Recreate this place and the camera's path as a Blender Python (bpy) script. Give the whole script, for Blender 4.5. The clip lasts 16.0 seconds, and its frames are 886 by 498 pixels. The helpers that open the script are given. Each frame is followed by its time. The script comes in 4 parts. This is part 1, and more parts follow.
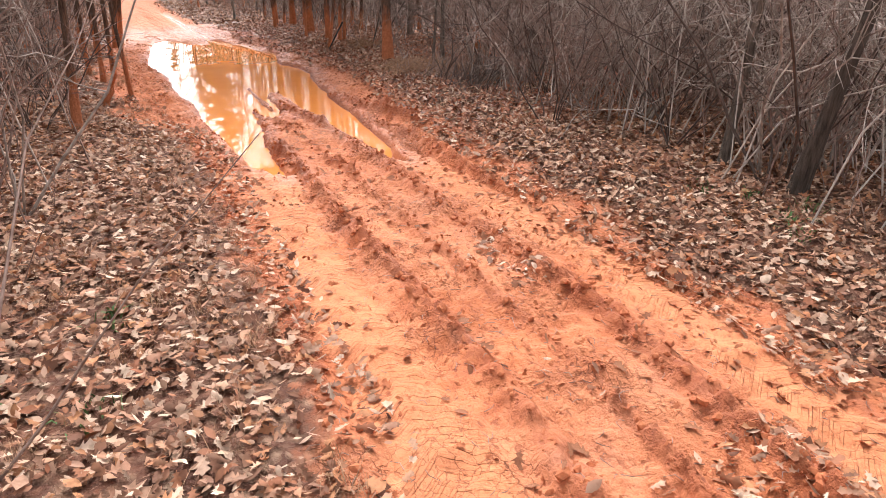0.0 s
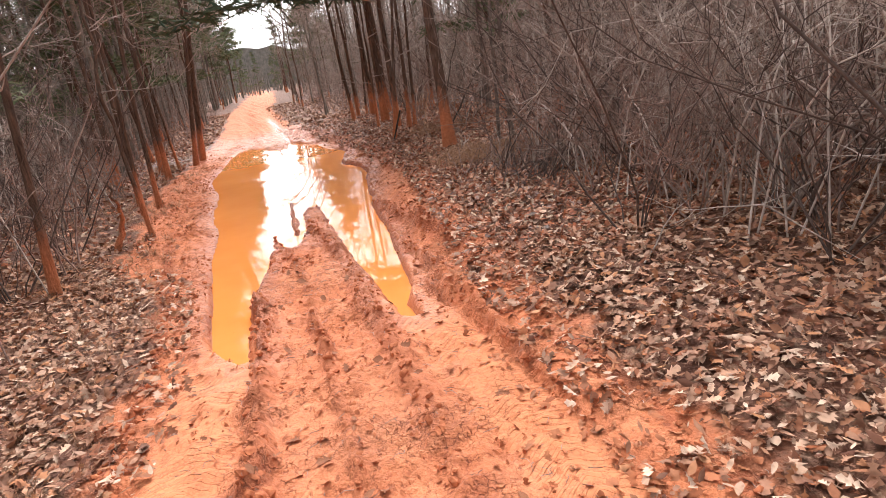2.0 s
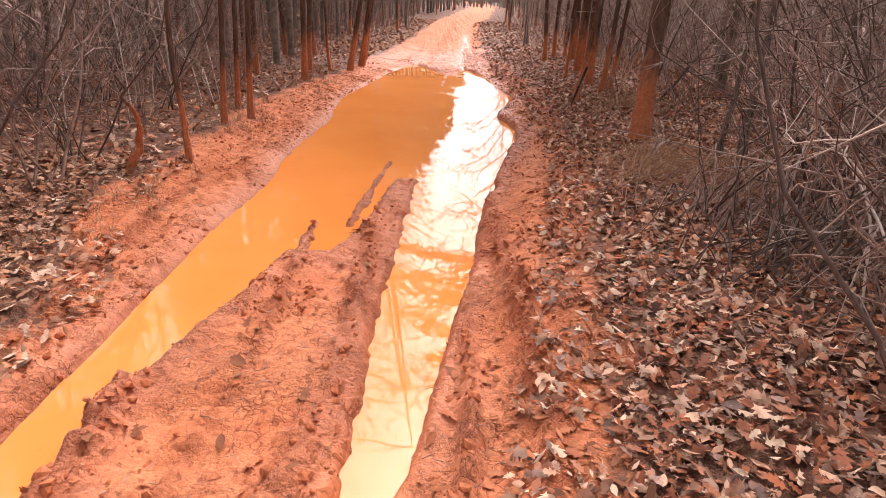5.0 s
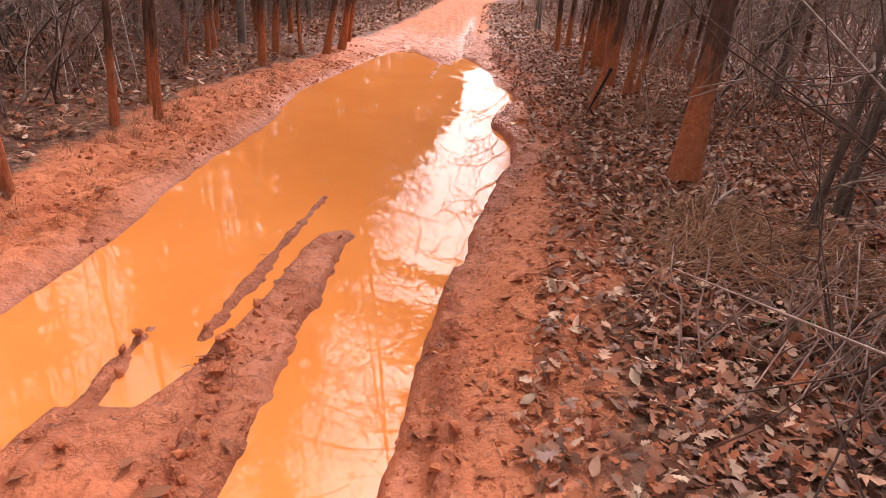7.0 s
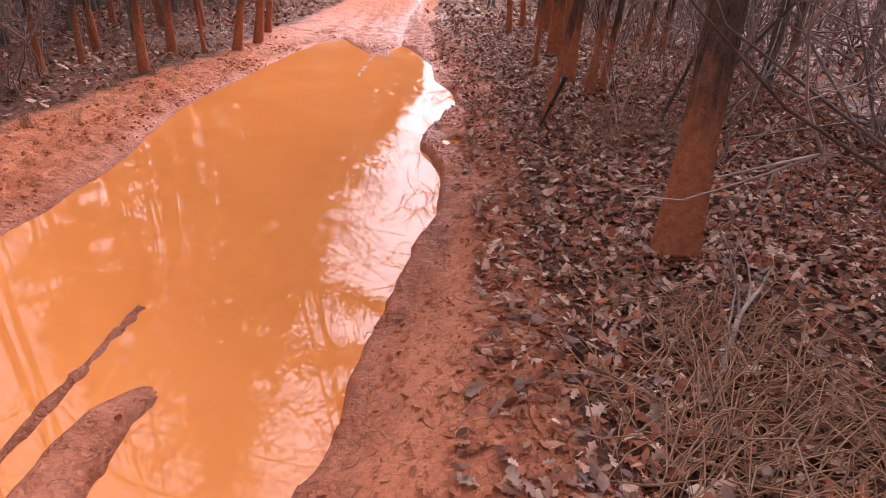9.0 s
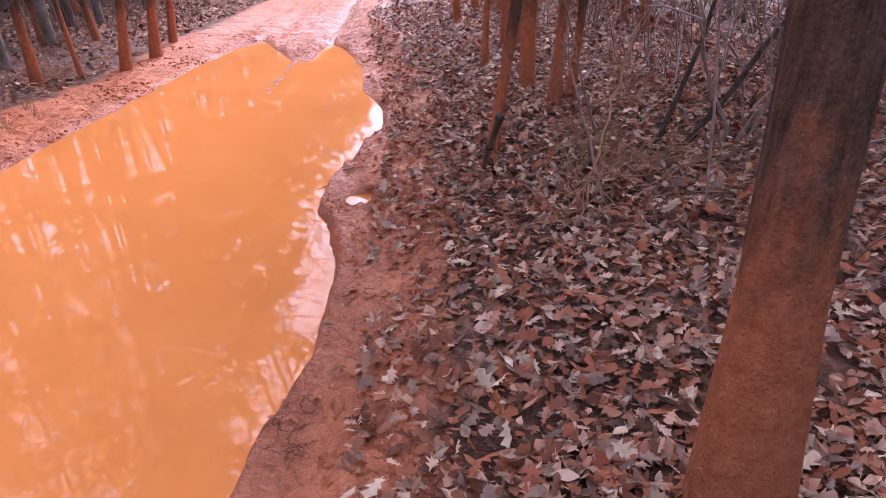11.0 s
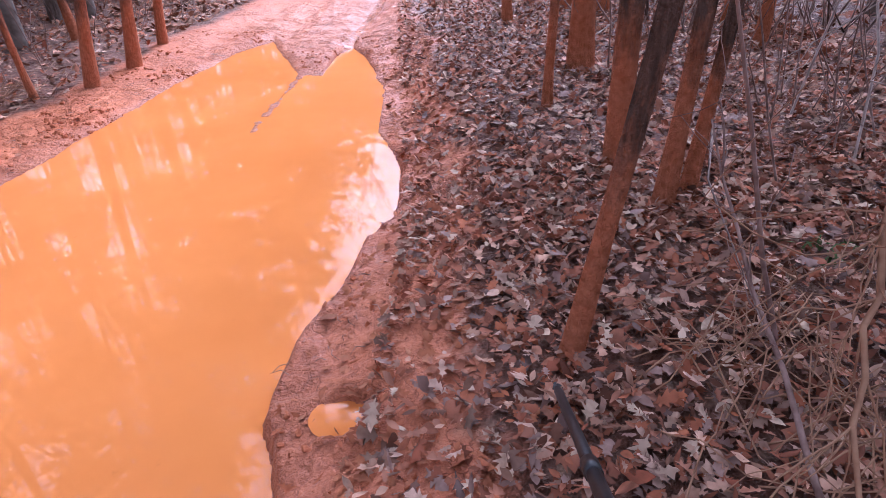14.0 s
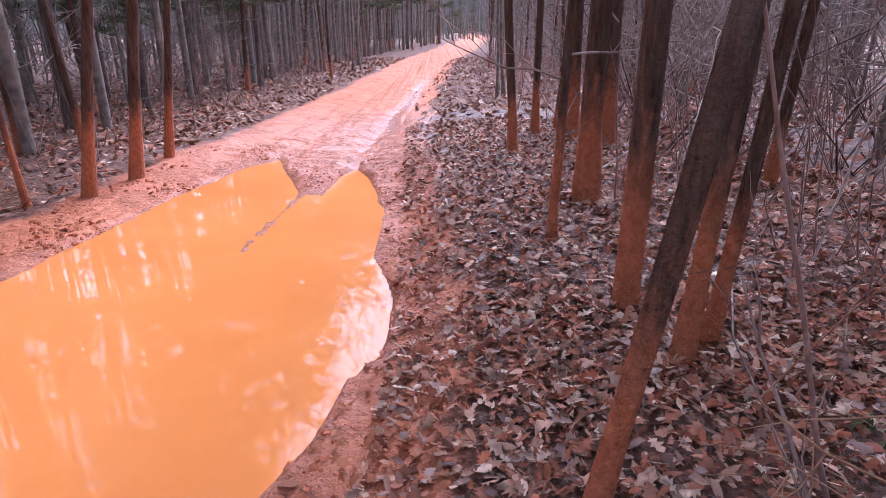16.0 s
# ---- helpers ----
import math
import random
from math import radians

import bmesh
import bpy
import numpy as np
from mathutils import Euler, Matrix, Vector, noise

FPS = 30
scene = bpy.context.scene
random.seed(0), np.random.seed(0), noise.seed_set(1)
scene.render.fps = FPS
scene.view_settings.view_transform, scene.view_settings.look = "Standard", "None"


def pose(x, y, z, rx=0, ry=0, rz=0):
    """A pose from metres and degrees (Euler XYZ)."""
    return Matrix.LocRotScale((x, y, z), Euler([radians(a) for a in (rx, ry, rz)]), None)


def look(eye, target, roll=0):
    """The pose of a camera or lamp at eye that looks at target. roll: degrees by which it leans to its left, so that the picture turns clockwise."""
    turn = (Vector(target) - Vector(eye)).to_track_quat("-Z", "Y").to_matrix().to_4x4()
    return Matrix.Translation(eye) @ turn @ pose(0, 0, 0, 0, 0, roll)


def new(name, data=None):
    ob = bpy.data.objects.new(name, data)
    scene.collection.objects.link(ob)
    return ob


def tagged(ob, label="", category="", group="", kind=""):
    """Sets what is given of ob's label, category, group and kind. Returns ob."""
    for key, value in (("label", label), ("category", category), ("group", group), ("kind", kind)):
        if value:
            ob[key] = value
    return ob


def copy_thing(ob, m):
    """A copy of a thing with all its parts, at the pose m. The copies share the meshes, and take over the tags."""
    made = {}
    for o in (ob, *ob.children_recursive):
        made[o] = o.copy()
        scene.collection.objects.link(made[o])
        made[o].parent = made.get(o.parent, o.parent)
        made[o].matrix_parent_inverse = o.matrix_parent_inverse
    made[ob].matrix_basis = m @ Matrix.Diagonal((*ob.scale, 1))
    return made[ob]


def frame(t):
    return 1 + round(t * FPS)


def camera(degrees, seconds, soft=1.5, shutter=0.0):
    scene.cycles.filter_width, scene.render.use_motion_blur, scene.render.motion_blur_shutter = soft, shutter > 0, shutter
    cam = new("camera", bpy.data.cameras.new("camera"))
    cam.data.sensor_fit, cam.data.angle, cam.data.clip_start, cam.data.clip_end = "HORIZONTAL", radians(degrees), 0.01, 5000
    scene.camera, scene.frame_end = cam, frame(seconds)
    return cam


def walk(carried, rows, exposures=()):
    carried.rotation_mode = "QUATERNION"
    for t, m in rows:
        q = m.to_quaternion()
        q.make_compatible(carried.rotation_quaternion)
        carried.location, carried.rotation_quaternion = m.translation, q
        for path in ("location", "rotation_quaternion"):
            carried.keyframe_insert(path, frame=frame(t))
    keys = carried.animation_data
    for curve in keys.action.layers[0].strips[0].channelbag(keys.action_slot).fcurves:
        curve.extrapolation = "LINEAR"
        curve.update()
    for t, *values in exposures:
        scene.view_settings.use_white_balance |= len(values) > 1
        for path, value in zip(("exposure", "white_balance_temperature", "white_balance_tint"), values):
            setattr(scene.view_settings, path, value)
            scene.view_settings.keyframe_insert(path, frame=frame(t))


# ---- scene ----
cam = camera(71.0, 16.0, 0.5)
PATH = [
    (0, -2.717, -10.748, 1.812, 66.17, -0.50, -30.74),
    (0.5, -2.324, -10.432, 1.917, 67.16, 1.78, -43.07),
    (1, -1.761, -10.257, 1.895, 69.28, 3.84, -49.56),
    (1.5, -1.164, -9.709, 1.880, 71.56, 8.17, -32.60),
    (2, -0.908, -9.188, 1.803, 72.32, 8.85, -21.17),
    (2.5, -0.611, -8.761, 1.744, 71.39, 7.00, -18.71),
    (3, -0.266, -8.306, 1.706, 71.65, 5.42, -15.68),
    (3.5, 0.069, -7.983, 1.785, 71.95, 3.13, -10.55),
    (4, 0.208, -7.471, 1.781, 70.40, 1.11, -5.76),
    (6.5, 0.642, -4.754, 1.618, 66.22, -4.18, 0.83),
    (7, 0.767, -4.241, 1.626, 65.80, -4.49, 0.61),
    (7.5, 0.827, -3.805, 1.609, 64.38, -5.22, 0.39),
    (8, 0.898, -3.277, 1.577, 63.44, -5.45, -0.33),
    (8.5, 1.151, -2.831, 1.605, 63.79, -4.29, -1.32),
    (9, 1.250, -2.523, 1.681, 63.78, -2.47, -2.82),
    (11.5, 1.915, -0.313, 1.594, 61.70, 2.11, -5.88),
    (12, 1.906, 0.029, 1.636, 61.49, 2.04, -5.46),
    (12.5, 1.954, 0.389, 1.639, 61.16, 2.58, -5.18),
    (13, 2.088, 0.733, 1.683, 60.53, 2.99, -4.67),
    (13.5, 2.067, 1.006, 1.699, 59.98, 2.60, -3.75),
    (14, 2.051, 1.258, 1.679, 59.61, 2.38, -1.99),
    (14.5, 2.107, 1.475, 1.666, 58.79, 2.49, 0.32),
    (15, 2.147, 1.665, 1.675, 59.67, 2.74, 1.83),
    (15.5, 2.138, 1.723, 1.713, 64.03, 2.52, 0.42),
    (16, 2.109, 1.599, 1.657, 70.19, 0.23, -0.70),
]
EXPOSURES = [(0, 1.65, 6200, 8), (4, 1.63, 6700, 18), (7, 1.37, 7100, 31), (9, 1.33, 6250, 33), (11.5, 1.68, 5250, 31), (16, 1.65, 5000, 26)]
walk(cam, [(t, pose(x, y, z, rx, ry, rz)) for t, x, y, z, rx, ry, rz in PATH], EXPOSURES)

# ---- light ----
world = bpy.data.worlds.new("overcast")
scene.world = world
world.use_nodes = True
wn, wl = world.node_tree.nodes, world.node_tree.links
sky = wn.new("ShaderNodeTexSky")
sky.sky_type, sky.sun_disc = "NISHITA", False
sky.sun_elevation, sky.sun_rotation = radians(48), radians(20)
sky.air_density, sky.dust_density, sky.ozone_density = 1.0, 5.0, 1.0
grey = wn.new("ShaderNodeHueSaturation")
grey.inputs["Saturation"].default_value = 0.12
wl.new(sky.outputs[0], grey.inputs["Color"])
wl.new(grey.outputs[0], wn["Background"].inputs["Color"])
wn["Background"].inputs["Strength"].default_value = 0.15
sun = new("sun", bpy.data.lights.new("sun", "SUN"))
sun.data.energy, sun.data.angle, sun.data.color = 0.6, radians(30), (1.0, 0.97, 0.93)
sun.matrix_world = look((0, 0, 30), (-8, -22, 0))


# ---- materials ----
class Nodes:
    """A node material under construction."""

    def __init__(self, name):
        self.mat = bpy.data.materials.new(name)
        self.mat.use_nodes = True
        self.tree = self.mat.node_tree
        self.bsdf = self.tree.nodes["Principled BSDF"]
        self.coord = self.tree.nodes.new("ShaderNodeTexCoord").outputs["Object"]

    def node(self, kind, **inputs):
        n = self.tree.nodes.new(kind)
        for key, value in inputs.items():
            key = key.replace("_", " ")
            if isinstance(value, bpy.types.NodeSocket):
                self.tree.links.new(value, n.inputs[key])
            else:
                n.inputs[key].default_value = value
        return n

    def noise(self, scale, detail=4.0, rough=0.55, vector=None, stretch=None):
        v = vector or self.coord
        if stretch:
            m = self.node("ShaderNodeMapping", Vector=v)
            m.inputs["Scale"].default_value = stretch
            v = m.outputs[0]
        return self.node("ShaderNodeTexNoise", Vector=v, Scale=scale, Detail=detail, Roughness=rough).outputs["Fac"]

    def ramp(self, fac, *stops):
        n = self.node("ShaderNodeValToRGB", Fac=fac)
        e = n.color_ramp.elements
        while len(e) < len(stops):
            e.new(0.5)
        for el, (at, c) in zip(e, stops):
            el.position = at
            el.color = (*c, 1) if isinstance(c, tuple) else (c, c, c, 1)
        return n.outputs["Color"]

    def mix(self, fac, a, b, mode="MIX"):
        n = self.tree.nodes.new("ShaderNodeMix")
        n.data_type, n.blend_type = "RGBA", mode
        for s, value in ((0, fac), (6, a), (7, b)):
            if isinstance(value, bpy.types.NodeSocket):
                self.tree.links.new(value, n.inputs[s])
            else:
                n.inputs[s].default_value = (*value, 1) if isinstance(value, tuple) else value
        return n.outputs[2]

    def maths(self, op, a, b=0.0):
        n = self.tree.nodes.new("ShaderNodeMath")
        n.operation = op
        for s, value in ((0, a), (1, b)):
            if isinstance(value, bpy.types.NodeSocket):
                self.tree.links.new(value, n.inputs[s])
            else:
                n.inputs[s].default_value = value
        return n.outputs[0]

    def attr(self, name):
        n = self.tree.nodes.new("ShaderNodeAttribute")
        n.attribute_name = name
        return n.outputs["Fac"]

    def done(self, color=None, rough=None, bump=None, strength=0.5, distance=0.01, spec=0.5):
        link = self.tree.links.new
        for key, value in (("Base Color", color), ("Roughness", rough)):
            if isinstance(value, bpy.types.NodeSocket):
                link(value, self.bsdf.inputs[key])
            elif value is not None:
                self.bsdf.inputs[key].default_value = (*value, 1) if isinstance(value, tuple) else value
        self.bsdf.inputs["Specular IOR Level"].default_value = spec
        if bump is not None:
            b = self.node("ShaderNodeBump", Height=bump, Strength=strength, Distance=distance)
            link(b.outputs[0], self.bsdf.inputs["Normal"])
        return self.mat


def ground_material():
    n = Nodes("red clay and forest floor")
    litter, wet = n.attr("litter"), n.attr("wet")
    big, mid, fine = n.noise(0.9, 3), n.noise(6, 5, 0.6), n.noise(45, 6, 0.65)
    clay = n.ramp(mid, (0.25, (0.42, 0.108, 0.038)), (0.5, (0.56, 0.168, 0.064)), (0.75, (0.66, 0.235, 0.102)))
    clay = n.mix(n.ramp(big, (0.35, 0.0), (0.7, 0.45)), clay, (0.62, 0.26, 0.14))
    clay = n.mix(n.ramp(fine, (0.30, 0.40), (0.44, 0.0)), clay, (0.30, 0.080, 0.032))
    chips = n.noise(32, 3, 0.5, stretch=(1, 0.7, 1))
    clay = n.mix(n.ramp(chips, (0.62, 0.0), (0.65, 0.55)), clay, (0.20, 0.050, 0.022))
    clay = n.mix(n.maths("MULTIPLY", n.attr("crumb"), n.ramp(n.noise(14, 5, 0.7), (0.3, 0.95), (0.7, 0.35))), clay, (0.25, 0.058, 0.021))
    smear = n.noise(2.2, 4, 0.6)
    clay = n.mix(n.ramp(smear, (0.58, 0.0), (0.70, 0.35)), clay, (0.48, 0.20, 0.125))
    soaked = n.mix(0.5, clay, (0.44, 0.15, 0.078))
    clay = n.mix(wet, clay, soaked)
    # damp shoreline, darkened further for the shade on its steep sides
    clay = n.mix(n.maths("MULTIPLY", n.attr("damp"), n.ramp(n.noise(18, 4, 0.6), (0.25, 0.7), (0.75, 0.25))), clay, (0.25, 0.066, 0.024))
    cells = n.node("ShaderNodeTexVoronoi", Vector=n.mix(0.03, n.coord, n.node("ShaderNodeTexNoise", Vector=n.coord, Scale=30.0).outputs["Color"]), Scale=19.0, Randomness=1.0)
    shade = n.node("ShaderNodeSeparateColor", Color=cells.outputs["Color"]).outputs[0]
    # dark leaf bed, darkest between cells: contact shade under leaves put into the colour
    bed = n.ramp(shade, (0.0, (0.09, 0.030, 0.016)), (0.4, (0.18, 0.070, 0.038)), (0.7, (0.24, 0.130, 0.078)), (1.0, (0.40, 0.25, 0.165)))
    bed = n.mix(n.ramp(cells.outputs["Distance"], (0.25, 0.0), (0.6, 0.7)), bed, (0.06, 0.022, 0.012))
    rut, across = n.attr("rut"), n.attr("rut_across")
    clay = n.mix(n.maths("MULTIPLY", rut, n.ramp(n.noise(3.5, 4), (0.3, 0.7), (0.7, 0.3))), clay, (0.64, 0.228, 0.096))
    along = n.node("ShaderNodeSeparateXYZ", Vector=n.coord).outputs["Y"]
    tread = n.maths("SINE", n.maths("MULTIPLY", n.maths("ADD", along, n.maths("MULTIPLY", n.maths("ABSOLUTE", across), 0.7)), 115.0))
    tread = n.maths("MULTIPLY", n.maths("MULTIPLY", n.ramp(tread, (0.3, 0.0), (0.6, 1.0)), rut), n.ramp(n.noise(2.6, 3), (0.46, 0.0), (0.56, 1.0)))
    # floor tones kept low too, so the gaps between leaves look shaded
    floor = n.ramp(n.noise(20, 6, 0.7), (0.3, (0.09, 0.030, 0.016)), (0.5, (0.19, 0.070, 0.037)), (0.72, (0.24, 0.135, 0.088)))
    floor = n.mix(n.ramp(big, (0.4, 0.0), (0.7, 0.5)), floor, (0.22, 0.085, 0.042))
    floor = n.mix(n.ramp(n.noise(5, 4), (0.35, 0.45), (0.6, 0.85)), floor, bed)
    edge = n.maths("ADD", litter, n.maths("MULTIPLY", n.maths("SUBTRACT", mid, 0.5), 0.9))
    cover = n.ramp(edge, (0.48, 0.0), (0.85, 1.0))
    warp = n.node("ShaderNodeTexNoise", Vector=n.coord, Scale=9.0, Detail=4.0)
    bent = n.mix(0.12, n.coord, warp.outputs["Color"])
    cracks = n.node("ShaderNodeTexVoronoi", Vector=bent, Scale=13.0)
    cracks.feature = "DISTANCE_TO_EDGE"
    crack = n.ramp(cracks.outputs["Distance"], (0.0, 0.0), (0.035, 1.0))
    shown = n.ramp(n.noise(1.6, 3), (0.50, 1.0), (0.60, 0.0))
    crack = n.mix(shown, crack, (1.0, 1.0, 1.0))
    clay = n.mix(n.maths("MULTIPLY", n.maths("SUBTRACT", 1.0, crack), 0.7), clay, (0.16, 0.045, 0.02))
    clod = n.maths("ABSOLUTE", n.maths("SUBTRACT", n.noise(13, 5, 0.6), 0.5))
    height = n.maths("ADD", n.maths("MULTIPLY", fine, 0.7), n.maths("ADD", n.maths("MULTIPLY", clod, 3.0), n.maths("MULTIPLY", crack, 0.35)))
    height = n.maths("ADD", height, n.maths("MULTIPLY", n.ramp(chips, (0.58, 1.0), (0.68, 0.0)), 0.35))
    # creases between clods darkened in the colour, as shade in the bump's valleys
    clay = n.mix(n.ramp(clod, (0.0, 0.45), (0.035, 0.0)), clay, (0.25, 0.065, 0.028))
    calm = n.maths("MULTIPLY", n.ramp(n.noise(1.9, 4, 0.6), (0.38, 1.0), (0.56, 0.30)), n.maths("SUBTRACT", 1.0, n.maths("MULTIPLY", rut, 0.75)))
    height = n.maths("ADD", n.maths("MULTIPLY", height, calm), n.maths("MULTIPLY", tread, 0.5))
    rough = n.mix(n.maths("MULTIPLY", wet, n.ramp(mid, (0.3, 1.0), (0.7, 0.6))), (0.85, 0.85, 0.85), (0.36, 0.36, 0.36))
    rough = n.mix(n.maths("MULTIPLY", n.attr("slick"), n.ramp(n.noise(9, 4), (0.35, 1.0), (0.65, 0.5))), rough, (0.10, 0.10, 0.10))
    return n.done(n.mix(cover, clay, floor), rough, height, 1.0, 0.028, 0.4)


def water_material():
    n = Nodes("silty orange water")
    drift = n.noise(0.7, 4, 0.6)
    col = n.ramp(drift, (0.3, (0.70, 0.225, 0.050)), (0.7, (0.79, 0.275, 0.070)))
    scum = n.ramp(n.noise(7, 6, 0.7, stretch=(1, 0.5, 1)), (0.66, 0.0), (0.74, 0.28))
    col = n.mix(scum, col, (0.42, 0.13, 0.035))
    n.bsdf.inputs["IOR"].default_value = 1.5
    return n.done(col, 0.0, n.noise(1.6, 1), 0.003, 0.01, 0.5)


def bark_material(name, dark, light, stain=1.0):
    """stain: the height in metres up to which splashed clay covers the bark."""
    n = Nodes(name)
    fur = n.noise(38, 6, 0.65, stretch=(1, 1, 0.13))
    base = n.ramp(fur, (0.32, dark), (0.68, light))
    patch = n.noise(4, 5, 0.6)
    base = n.mix(n.ramp(patch, (0.5, 0.0), (0.75, 0.35)), base, (0.20, 0.19, 0.17))
    if stain > 0:
        z = n.node("ShaderNodeSeparateXYZ", Vector=n.coord).outputs["Z"]
        reach = n.maths("ADD", n.maths("DIVIDE", z, stain), n.maths("MULTIPLY", n.maths("SUBTRACT", n.noise(7, 5, 0.7, stretch=(1, 1, 0.4)), 0.5), 1.6))
        clay = n.ramp(n.noise(25, 5), (0.3, (0.44, 0.138, 0.058)), (0.7, (0.64, 0.238, 0.112)))
        base = n.mix(n.ramp(reach, (0.50, 0.93), (1.0, 0.0)), base, clay)
    return n.done(base, 0.9, n.maths("ADD", n.maths("MULTIPLY", fur, 1.6), n.noise(90, 3)), 1.0, 0.020, 0.2)


def plain_material(name, a, b, rough=0.8, scale=30, spec=0.3, bump=0.3):
    n = Nodes(name)
    f = n.noise(scale, 5)
    return n.done(n.ramp(f, (0.3, a), (0.7, b)), rough, f, bump, 0.004, spec)


def leaf_material(name, *shades, rough=0.68, spec=0.12):
    n = Nodes(name)
    g = n.tree.nodes.new("ShaderNodeNewGeometry")
    pick = g.outputs["Random Per Island"]
    step = 1.0 / (len(shades) - 1)
    col = n.ramp(pick, *[(i * step, c) for i, c in enumerate(shades)])
    blot = n.noise(22, 4)
    col = n.mix(n.ramp(blot, (0.45, 0.0), (0.7, 0.5)), col, (0.12, 0.055, 0.03))
    return n.done(col, rough, n.noise(80, 3), 0.3, 0.003, spec)


M_GROUND = ground_material()
M_WATER = water_material()
M_BARK = bark_material("stained rough bark", (0.046, 0.026, 0.018), (0.19, 0.108, 0.072), 0.75)
M_BARK_HIGH = bark_material("bark splashed high with clay", (0.046, 0.027, 0.020), (0.19, 0.11, 0.076), 0.95)
M_BARK_CLEAN = bark_material("grey brown bark", (0.075, 0.054, 0.043), (0.27, 0.21, 0.172), 0)
M_WOODS = plain_material("weathered grey woods", (0.12, 0.10, 0.083), (0.30, 0.265, 0.222), 0.9, 6)
M_BARK_DARK = bark_material("dark wet bark", (0.045, 0.032, 0.026), (0.17, 0.125, 0.10), 0)
M_TWIG = plain_material("thin grey brown twigs", (0.17, 0.120, 0.096), (0.47, 0.375, 0.318), 0.85, 12)
M_TWIG_RED = plain_material("reddish brush stems", (0.15, 0.085, 0.066), (0.42, 0.285, 0.232), 0.85, 12)
M_TWIG_DARK = plain_material("dark brush stems", (0.050, 0.032, 0.026), (0.15, 0.10, 0.08), 0.85, 12)
M_STRAW = plain_material("dry straw stems", (0.25, 0.120, 0.065), (0.45, 0.26, 0.150), 0.8, 15)
M_LEAF = leaf_material("fallen oak leaves", (0.12, 0.045, 0.028), (0.50, 0.265, 0.165), (0.30, 0.108, 0.056), (0.64, 0.415, 0.290), (0.17, 0.075, 0.048),
                       (0.52, 0.235, 0.115), (0.24, 0.090, 0.050), (0.72, 0.520, 0.385), (0.40, 0.205, 0.130), (0.14, 0.054, 0.034), (0.60, 0.360, 0.240))
M_LEAF_WET = leaf_material("sodden dark leaves", (0.10, 0.056, 0.044), (0.27, 0.165, 0.13), (0.38, 0.235, 0.185), (0.17, 0.082, 0.056), rough=0.55, spec=0.25)
M_LEAF_DULL = leaf_material("dull damp fallen leaves", (0.172, 0.058, 0.033), (0.409, 0.165, 0.095), (0.304, 0.092, 0.048), (0.528, 0.251, 0.156), (0.224, 0.087, 0.054),
                            (0.462, 0.156, 0.073), (0.330, 0.119, 0.066), (0.750, 0.568, 0.409), (0.132, 0.045, 0.026), (0.686, 0.396, 0.264), (0.64, 0.43, 0.32), (0.10, 0.036, 0.020), (0.56, 0.33, 0.22), rough=0.70, spec=0.10)
M_LEAF_MUD = leaf_material("leaves smeared with clay", (0.30, 0.095, 0.042), (0.50, 0.19, 0.09), (0.40, 0.13, 0.058), (0.55, 0.24, 0.13))
M_GREEN = leaf_material("small green leaves", (0.07, 0.13, 0.045), (0.12, 0.19, 0.07), (0.17, 0.20, 0.08))
M_NEEDLE = leaf_material("evergreen needles", (0.065, 0.09, 0.045), (0.13, 0.165, 0.085), (0.21, 0.23, 0.125))
M_CEDAR = leaf_material("dark cedar sprays", (0.03, 0.055, 0.035), (0.06, 0.09, 0.05), (0.10, 0.125, 0.07))
M_FAR = plain_material("distant grey woods", (0.12, 0.115, 0.10), (0.25, 0.235, 0.205), 0.95, 1.2)
M_CLOD = plain_material("crumbled red clay", (0.30, 0.080, 0.032), (0.55, 0.185, 0.080), 0.85, 40)
M_POLE = plain_material("black coated aluminium", (0.012, 0.012, 0.013), (0.022, 0.022, 0.024), 0.35, 60, 0.5, 0.05)
M_TIP = plain_material("grey rubber tip", (0.05, 0.05, 0.05), (0.10, 0.10, 0.10), 0.7, 60)


# ---- mesh helpers ----
def mesh_of(name, verts, quads, tris=(), smooth=True):
    me = bpy.data.meshes.new(name)
    verts = np.asarray(verts, np.float32).reshape(-1, 3)
    quads = np.asarray(quads, np.int32).reshape(-1, 4)
    tris = np.asarray(tris, np.int32).reshape(-1, 3)
    nq, nt = len(quads), len(tris)
    me.vertices.add(len(verts))
    me.vertices.foreach_set("co", verts.ravel())
    me.loops.add(4 * nq + 3 * nt)
    me.loops.foreach_set("vertex_index", np.concatenate([quads.ravel(), tris.ravel()]))
    me.polygons.add(nq + nt)
    me.polygons.foreach_set("loop_start", np.concatenate([np.arange(nq) * 4, 4 * nq + np.arange(nt) * 3]).astype(np.int32))
    me.polygons.foreach_set("use_smooth", np.full(nq + nt, smooth))
    me.update(calc_edges=True)
    me.validate()
    return me


def thing(name, me, mat, label="", category="", group="", kind="", parent=None):
    me.materials.clear()
    me.materials.append(mat)
    ob = new(name, me)
    if parent:
        ob.parent = parent
    return tagged(ob, label, category, group, kind)


